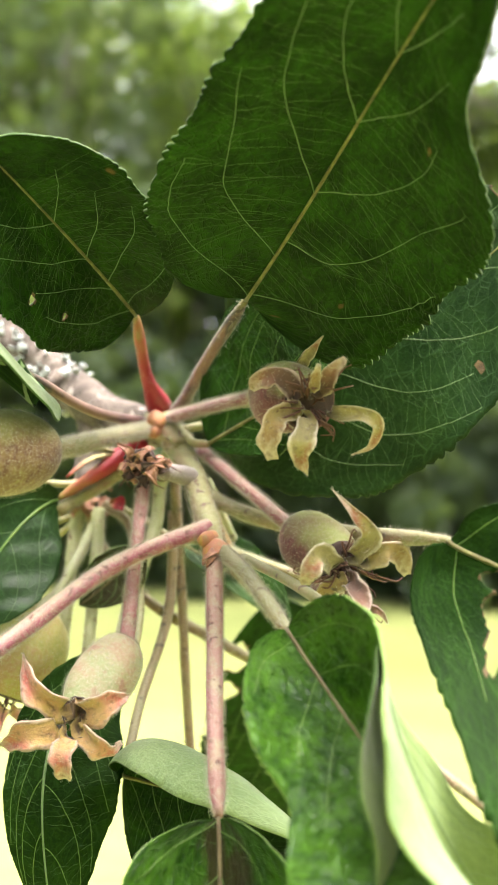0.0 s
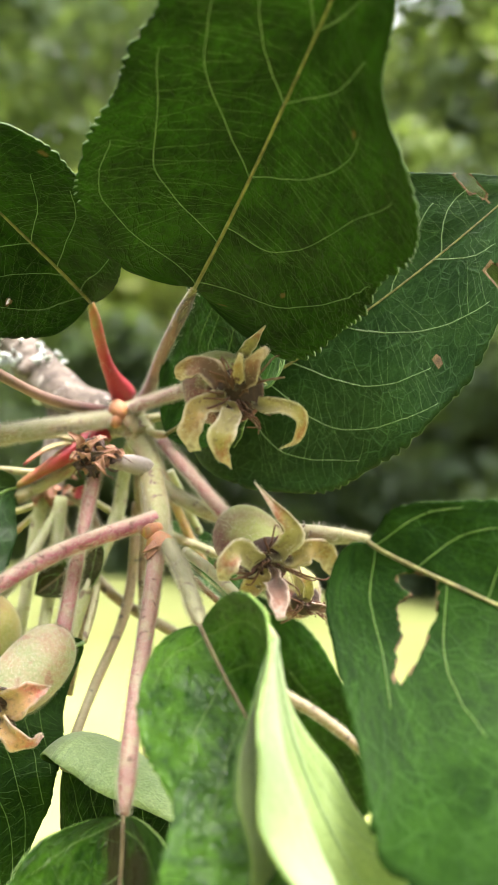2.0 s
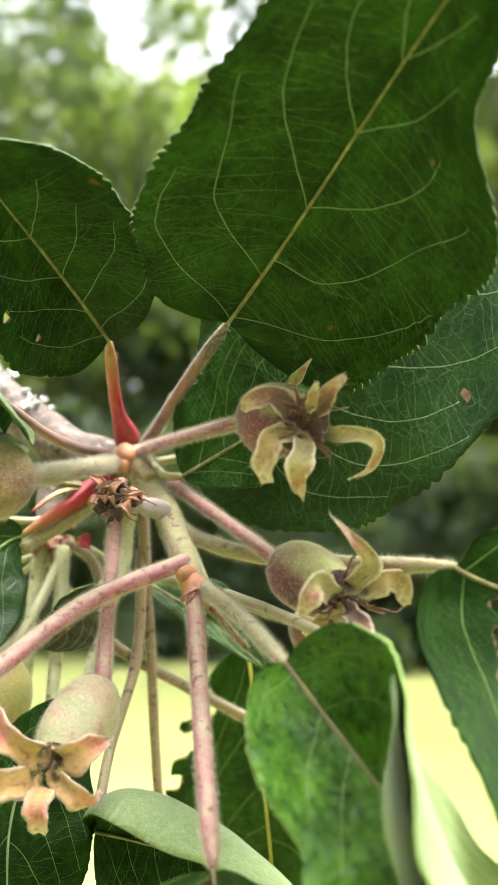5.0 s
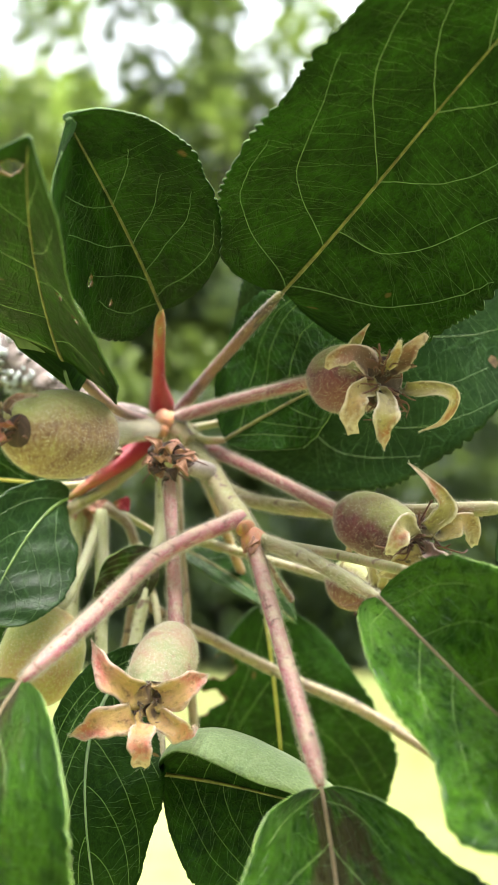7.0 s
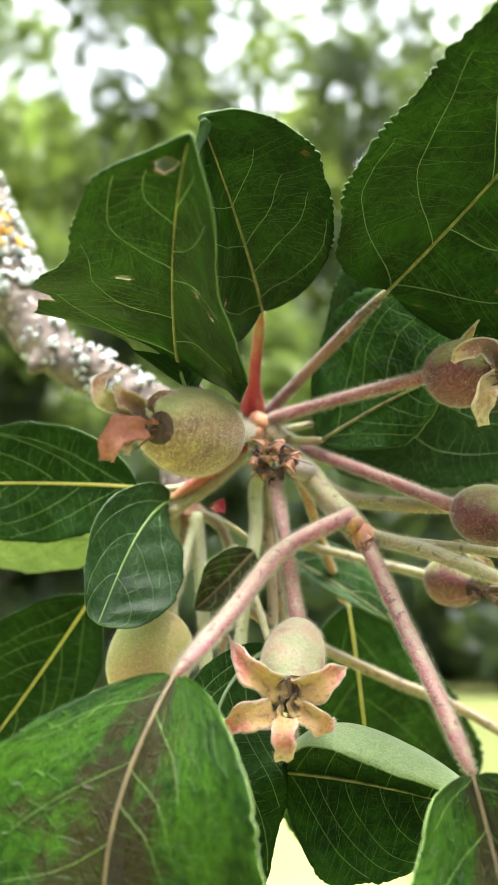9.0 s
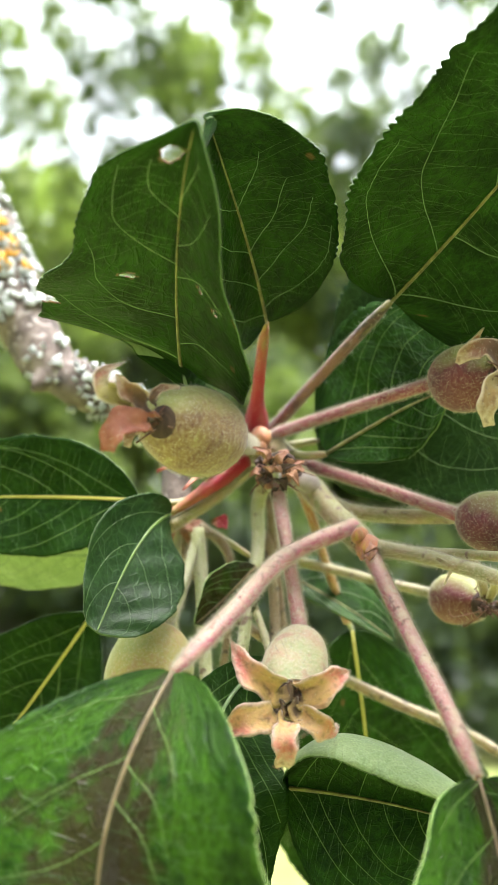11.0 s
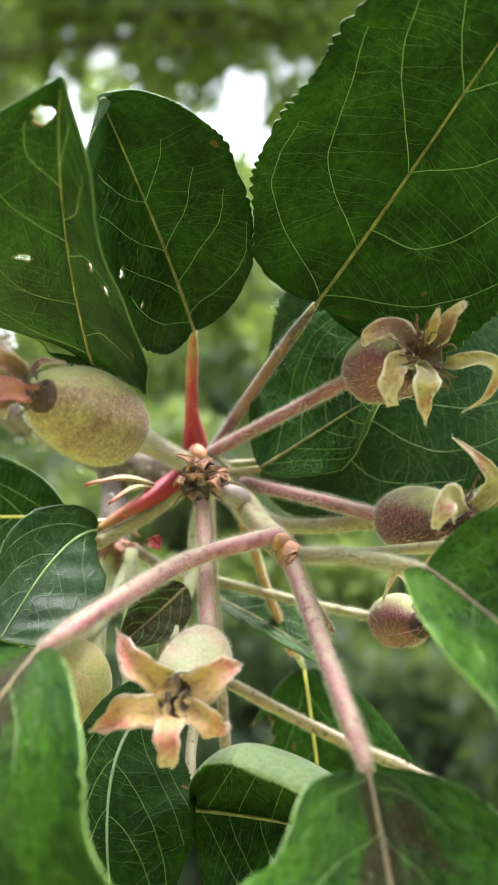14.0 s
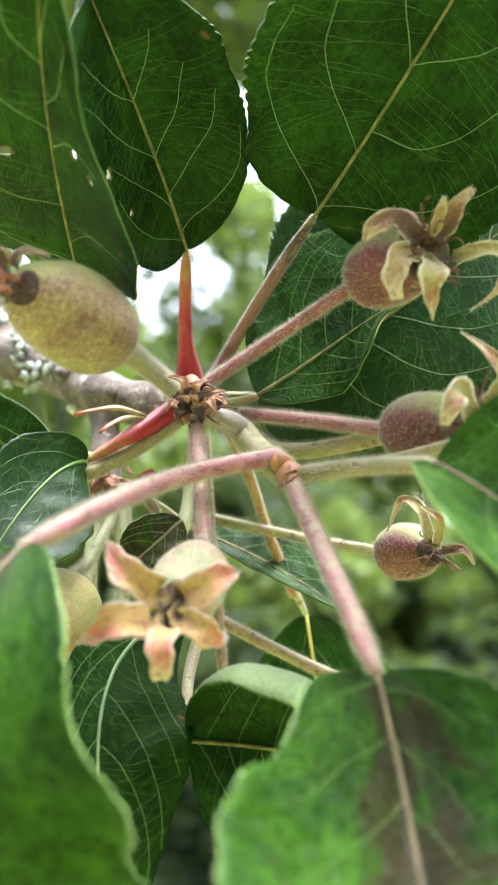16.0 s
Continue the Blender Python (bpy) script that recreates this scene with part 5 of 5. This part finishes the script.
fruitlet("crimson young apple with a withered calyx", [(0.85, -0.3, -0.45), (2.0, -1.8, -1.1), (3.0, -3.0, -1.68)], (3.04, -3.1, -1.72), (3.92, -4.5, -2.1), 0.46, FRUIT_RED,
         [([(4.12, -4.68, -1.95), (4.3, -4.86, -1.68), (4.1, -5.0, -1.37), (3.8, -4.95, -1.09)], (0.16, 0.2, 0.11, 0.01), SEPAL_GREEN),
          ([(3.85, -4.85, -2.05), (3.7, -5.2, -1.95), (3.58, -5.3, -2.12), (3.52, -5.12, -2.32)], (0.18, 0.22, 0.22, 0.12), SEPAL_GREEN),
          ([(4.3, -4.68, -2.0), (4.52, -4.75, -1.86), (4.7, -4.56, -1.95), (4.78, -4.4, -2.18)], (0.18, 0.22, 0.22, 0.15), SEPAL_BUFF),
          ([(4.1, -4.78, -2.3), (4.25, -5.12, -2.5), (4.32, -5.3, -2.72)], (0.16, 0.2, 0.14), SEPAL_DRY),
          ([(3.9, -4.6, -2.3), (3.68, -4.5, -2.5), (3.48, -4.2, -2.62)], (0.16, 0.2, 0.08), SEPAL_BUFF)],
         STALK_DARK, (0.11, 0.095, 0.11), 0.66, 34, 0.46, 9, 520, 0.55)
fruitlet("pale green young apple with a star of pink sepals", [(0.28, -1.75, -1.05), (0.42, -2.5, -2.2), (0.58, -3.2, -3.4)], (0.6, -3.3, -3.52), (0.33, -4.62, -4.36), 0.46, FRUIT_PALE,
         [([(0.52, -4.82, -4.28), (0.82, -5.0, -4.12), (1.02, -4.93, -4.02), (1.13, -4.82, -3.97)], (0.26, 0.30, 0.17, 0.01), SEPAL),
          ([(0.16, -4.85, -4.22), (-0.1, -5.02, -4.02), (-0.32, -4.92, -3.76), (-0.45, -4.78, -3.54)], (0.26, 0.29, 0.16, 0.01), SEPAL),
          ([(0.1, -4.88, -4.5), (-0.2, -5.1, -4.58), (-0.48, -5.0, -4.7), (-0.69, -4.88, -4.79)], (0.24, 0.30, 0.18, 0.01), SEPAL),
          ([(0.3, -4.9, -4.65), (0.28, -5.02, -4.9), (0.26, -4.8, -5.18)], (0.20, 0.26, 0.20), SEPAL),
          ([(0.5, -4.85, -4.52), (0.74, -4.98, -4.66), (0.9, -4.8, -4.74), (0.97, -4.62, -4.68)], (0.20, 0.24, 0.16, 0.07), SEPAL)],
         STALK_PINK, (0.11, 0.095, 0.12), 0.62, 38, 0.5, 11, 700, 0.22, 0.85)
fruitlet("small dark red young apple hidden below", [(0.3, 0.6, -2.0), (1.8, 0.3, -2.4), (3.05, 0.0, -2.7)], (3.14, -0.1, -2.75), (3.78, -1.05, -2.95), 0.44, FRUIT_RED,
         [([(3.75, -1.25, -2.8), (3.6, -1.4, -2.4), (3.34, -1.25, -2.2), (3.14, -0.95, -2.62)], (0.1, 0.13, 0.1, 0.02), SEPAL_GREEN),
          ([(3.85, -1.25, -2.85), (3.85, -1.5, -2.55), (3.6, -1.6, -2.4)], (0.1, 0.12, 0.04), SEPAL_GREEN),
          ([(3.95, -1.3, -3.0), (4.2, -1.45, -3.0), (4.35, -1.35, -3.2)], (0.1, 0.1, 0.03), SEPAL_DRY)],
         STALK_GREEN, (0.09, 0.075, 0.08), 0.5, 16, 0.46, 13, 300, 0.5)
fruitlet("yellow-green young apple half hidden by a leaf", [(-1.1, 0.0, -1.8), (-1.4, -0.9, -3.0), (-1.65, -1.3, -3.4)], (-1.62, -1.2, -3.3), (-1.95, -1.75, -4.8), 0.7, FRUIT_YELLOW,
         [([(-1.9, -2.0, -5.0), (-1.9, -2.2, -5.4)], (0.16, 0.02), SEPAL), ([(-2.2, -1.9, -5.0), (-2.4, -2.0, -5.3)], (0.16, 0.02), SEPAL), ([(-1.7, -1.9, -5.0), (-1.5, -2.0, -5.3)], (0.16, 0.02), SEPAL)],
         STALK_PALE, (0.1, 0.08, 0.1), 0.4, 6, 0.5, 15, 300)


# ---------------------------------------------------------------- stalks, buds and withered flower
def bare_stalk(label, points, radii, material, seed, down=200, name="leaf_stalk"):
    ob = thing(name, label, "stalk", "stalks of the fruiting spur", place(points[0]))
    shift = -(Vector(points[0]) * CM)
    line = smooth_line(points)
    stem = part("stem", tube_mesh("stem", line, radii, material, 12, 0.05, seed, unit=material in (STALK_RED, STALK_OLIVE)), ob)
    stem.location = shift
    if down:
        stem_hairs("stem_down", stem, line, radii, 12 * down, 0.08, seed)
    return ob


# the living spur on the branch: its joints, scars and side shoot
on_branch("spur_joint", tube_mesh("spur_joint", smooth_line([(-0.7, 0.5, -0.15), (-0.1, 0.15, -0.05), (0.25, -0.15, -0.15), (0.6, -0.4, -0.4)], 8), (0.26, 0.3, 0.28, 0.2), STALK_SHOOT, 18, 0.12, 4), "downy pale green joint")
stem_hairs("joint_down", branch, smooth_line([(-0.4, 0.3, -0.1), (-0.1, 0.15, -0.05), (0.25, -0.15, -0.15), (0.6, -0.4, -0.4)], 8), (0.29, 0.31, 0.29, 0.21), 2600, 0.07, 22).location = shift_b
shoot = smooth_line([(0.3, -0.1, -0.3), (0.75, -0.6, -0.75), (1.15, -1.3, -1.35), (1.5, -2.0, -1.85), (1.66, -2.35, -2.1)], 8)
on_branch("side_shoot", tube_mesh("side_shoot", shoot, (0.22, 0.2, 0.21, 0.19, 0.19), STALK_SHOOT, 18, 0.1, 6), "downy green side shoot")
stem_hairs("shoot_down", branch, shoot, (0.26, 0.24, 0.23, 0.22, 0.2), 5000, 0.055, 21).location = shift_b
for c, d, r in (((0.05, -0.3, 0.05), (0.02, -0.5, -0.05), 0.17), ((0.02, -0.32, -0.14), (0.02, -0.52, -0.2), 0.13), ((1.7, -2.35, -2.1), (1.72, -2.65, -2.25), 0.2), ((1.6, -2.3, -1.95), (1.5, -2.6, -1.95), 0.13)):
    on_branch("bud_scar", tube_mesh("bud_scar", smooth_line([c, tuple((np.array(c) + d) / 2), d], 5), (r * 1.05, r, r * 0.9, r * 0.55), SCAR, 14, 0.12, int(r * 100)), "orange-brown bud scar")
rng = np.random.default_rng(31)
for k in range(9):
    b0 = np.array((1.7, -2.6, -2.22)) + rng.normal(0, 0.06, 3)
    on_branch("bud_scale", sepal_mesh("bud_scale", b0, b0 + rng.normal(0, 0.08, 3) + (0.02, -0.12, -0.1), (0, -1, 0.2), 0.06, 0.2, DRY_BROWN))
for k in range(16):
    b0 = np.array((-1.35, 0.1, -1.45)) + rng.normal(0, 0.16, 3)
    on_branch("bud_scale", sepal_mesh("bud_scale", b0, b0 + rng.normal(0, 0.16, 3) + (0.0, -0.12, -0.08), (0, -1, 0.2), 0.1, 0.2, DRY_BROWN))
on_branch("old_spur", tube_mesh("old_spur", smooth_line([(-1.7, 1.0, 0.3), (-1.55, 0.7, -0.5), (-1.45, 0.4, -1.2), (-1.4, 0.2, -1.6)], 8), (0.3, 0.27, 0.25, 0.22), BARK, 16, 0.1, 8))
for p, q in (((-1.75, 0.0, -1.35), (-1.5, -0.1, -1.45)), ((-0.85, -0.1, -1.5), (-0.55, -0.15, -1.5))):
    on_branch("red_bud_scale", sepal_mesh("red_bud_scale", q, p, (0, -1, 0.3), 0.14, 0.1, STALK_RED))

# withered flower on the spur's end
flower = thing("withered_flower", "withered brown flower remains on a short stalk", "flower", at=place((0.35, -1.9, -0.9)))
shift_f = -(Vector((0.35, -1.9, -0.9)) * CM)
centre = np.array((0.28, -1.78, -0.86))
part("flower_base", tube_mesh("flower_base", smooth_line([(1.02, -0.95, -1.05), (0.82, -1.22, -0.94), (0.4, -1.62, -0.87)], 6), (0.08, 0.15, 0.15, 0.12), STALK_GREY, 16, 0.12, 3), flower, "grey downy flower stub").location = shift_f
stem_hairs("stub_down", flower, smooth_line([(1.02, -0.95, -1.05), (0.82, -1.22, -0.94), (0.4, -1.62, -0.87)], 6), (0.08, 0.15, 0.15, 0.12), 1500, 0.06, 33).location = shift_f
for k in range(34):
    d = rng.normal(0, 1, 3) * (1, 0.5, 0.8) + (0, -0.5, 0)
    d /= np.linalg.norm(d)
    b0 = centre + d * rng.uniform(0.08, 0.28)
    part("dry_petal", sepal_mesh("dry_petal", b0, b0 + d * rng.uniform(0.12, 0.28) + rng.normal(0, 0.08, 3), d + (0.01, -0.4, 0.3), rng.uniform(0.06, 0.12), 0.5, DRY_BROWN if k % 3 else CALYX_DARK), flower).location = shift_f
for k in range(24):
    d = rng.normal(0, 1, 3) * (1, 0.6, 1) + (0, -0.4, -0.1)
    d /= np.linalg.norm(d)
    p1 = centre + d * rng.uniform(0.2, 0.33) + rng.normal(0, 0.06, 3)
    part("stamen", tube_mesh("stamen", smooth_line([centre + d * 0.1, p1, p1 + d * 0.06 + rng.normal(0, 0.1, 3) + (0, 0, -0.05)], 5), (0.018, 0.014, 0.008), STAMEN, 5), flower).location = shift_f

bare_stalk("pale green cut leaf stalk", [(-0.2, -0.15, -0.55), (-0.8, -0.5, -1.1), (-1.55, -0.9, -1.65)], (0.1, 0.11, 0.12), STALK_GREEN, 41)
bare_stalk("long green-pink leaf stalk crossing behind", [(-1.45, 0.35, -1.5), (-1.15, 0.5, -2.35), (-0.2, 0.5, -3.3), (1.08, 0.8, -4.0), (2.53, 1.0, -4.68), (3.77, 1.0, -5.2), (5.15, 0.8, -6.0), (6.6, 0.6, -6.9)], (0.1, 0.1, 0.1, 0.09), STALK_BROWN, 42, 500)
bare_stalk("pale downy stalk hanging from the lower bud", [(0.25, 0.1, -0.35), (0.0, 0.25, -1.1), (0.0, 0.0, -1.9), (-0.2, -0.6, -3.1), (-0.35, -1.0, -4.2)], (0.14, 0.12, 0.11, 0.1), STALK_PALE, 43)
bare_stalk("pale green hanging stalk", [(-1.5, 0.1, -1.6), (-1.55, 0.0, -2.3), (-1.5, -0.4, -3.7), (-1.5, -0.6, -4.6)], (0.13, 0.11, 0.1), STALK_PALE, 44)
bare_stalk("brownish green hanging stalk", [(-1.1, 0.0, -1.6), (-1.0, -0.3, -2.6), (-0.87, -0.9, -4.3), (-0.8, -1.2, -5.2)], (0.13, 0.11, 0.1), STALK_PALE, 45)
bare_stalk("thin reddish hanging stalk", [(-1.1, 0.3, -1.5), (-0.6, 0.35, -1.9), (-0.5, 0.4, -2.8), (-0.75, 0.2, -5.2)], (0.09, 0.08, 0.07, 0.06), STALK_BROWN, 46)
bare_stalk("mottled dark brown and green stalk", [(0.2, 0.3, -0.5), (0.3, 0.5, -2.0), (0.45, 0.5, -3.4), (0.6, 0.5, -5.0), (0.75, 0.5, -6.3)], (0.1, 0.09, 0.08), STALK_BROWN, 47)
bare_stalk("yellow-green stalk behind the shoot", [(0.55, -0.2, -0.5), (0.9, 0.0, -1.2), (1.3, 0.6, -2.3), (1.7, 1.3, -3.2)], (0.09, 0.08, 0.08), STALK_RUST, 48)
bare_stalk("dry dark twig stub below the bud", [(1.9, -2.0, -2.45), (2.1, -1.6, -2.75), (2.35, -1.1, -3.1)], (0.05, 0.045, 0.05), STAMEN, 49, 60, "twig_stub")
# stipules at the red leaf stalk
for tip, w in (((-1.76, -1.05, -0.71), 0.1), ((-1.1, -0.9, -1.15), 0.06), ((-1.3, -1.2, -1.05), 0.06)):
    st = thing("stipule", "thin curling yellow-green stipule", "stipule", "stipules of the leaf stalk", place((-0.55, -0.35, -0.55)))
    part("lobe", sepal_mesh("lobe", (-0.55, -0.35, -0.6), tip, (0, -0.6, 1), w, 0.12, SEPAL_GREEN), st).location = -(Vector((-0.55, -0.35, -0.55)) * CM)

bract = thing("bract", "small pointed green bract behind the red apple", "bract", at=place((3.1, -3.4, 0.75)))
part("lobe", lobe_mesh("lobe", [(3.05, -3.4, 0.68), (3.2, -3.42, 0.9), (3.41, -3.42, 1.16)], (0.1, 0.1, 0.01), (0.6, -0.5, 0.1), SEPAL_GREEN), bract).location = -(Vector((3.1, -3.4, 0.75)) * CM)

# ---------------------------------------------------------------- lichen on the branch
def lichen_patch(name, count, lo, hi, material, size, seed, spread=6.283, turn=0.0, note=""):
    """Small crinkled lobes set on the bark, as one mesh."""
    rng = np.random.default_rng(seed)
    rad = np.interp(np.linspace(0, 1, len(wood_line)), np.linspace(0, 1, 8), (0.85, 0.78, 0.7, 0.52, 0.42, 0.42, 0.4, 0.25))
    verts, faces, uvs = [], [], []
    for _ in range(count):
        s = rng.uniform(lo, hi) * (len(wood_line) - 2)
        i, f = int(s), s - int(s)
        c, t = wood_line[i] * (1 - f) + wood_line[i + 1] * f, wood_line[i + 1] - wood_line[i]
        t = t / np.linalg.norm(t)
        a = np.cross(t, [0, -1, 0])
        a /= np.linalg.norm(a)
        b = np.cross(a, t)
        w = turn + rng.uniform(-0.5, 0.5) * spread
        d = math.sin(w) * a - math.cos(w) * b
        d = d if d[1] < 0.5 else -d
        e = np.cross(d, t)
        p, r, k = c + d * rad[i] * 1.0, size * rng.uniform(0.5, 1.3), len(verts)
        verts.append(p + d * 0.05)
        uvs.append((p[0], p[2]))
        for m in range(8):
            q = 2 * math.pi * m / 8
            rr = r * rng.uniform(0.45, 1.15)
            verts.append(p + rr * (math.cos(q) * t + math.sin(q) * e) + d * rng.uniform(0.04, 0.17))
            uvs.append((p[0] + 0.1 * math.cos(q), p[2] + 0.1 * math.sin(q)))
        verts.append(p - d * 0.05)
        uvs.append((p[0], p[2]))
        faces += [(k, k + 1 + m, k + 1 + (m + 1) % 8) for m in range(8)] + [(k + 9, k + 1 + (m + 1) % 8, k + 1 + m) for m in range(8)]
    o = part(name, make_mesh(name, [Vector(v) * CM for v in verts], faces, uvs, [material]), wood, note)
    return tagged(o, kind="stuff")


lichen_patch("grey_lichen", 420, 0.02, 0.34, LICHEN, 0.12, 61, note="crinkled grey-white lichen")
lichen_patch("grey_lichen", 60, 0.40, 0.68, LICHEN, 0.10, 62, note="crinkled grey-white lichen")
lichen_patch("orange_lichen", 70, 0.17, 0.27, LICHEN_ORANGE, 0.15, 63, 1.9, 0.0, "orange lichen crust")
lichen_patch("orange_lichen", 50, 0.08, 0.16, LICHEN_ORANGE, 0.14, 64, 2.2, 0.4, "orange lichen crust")
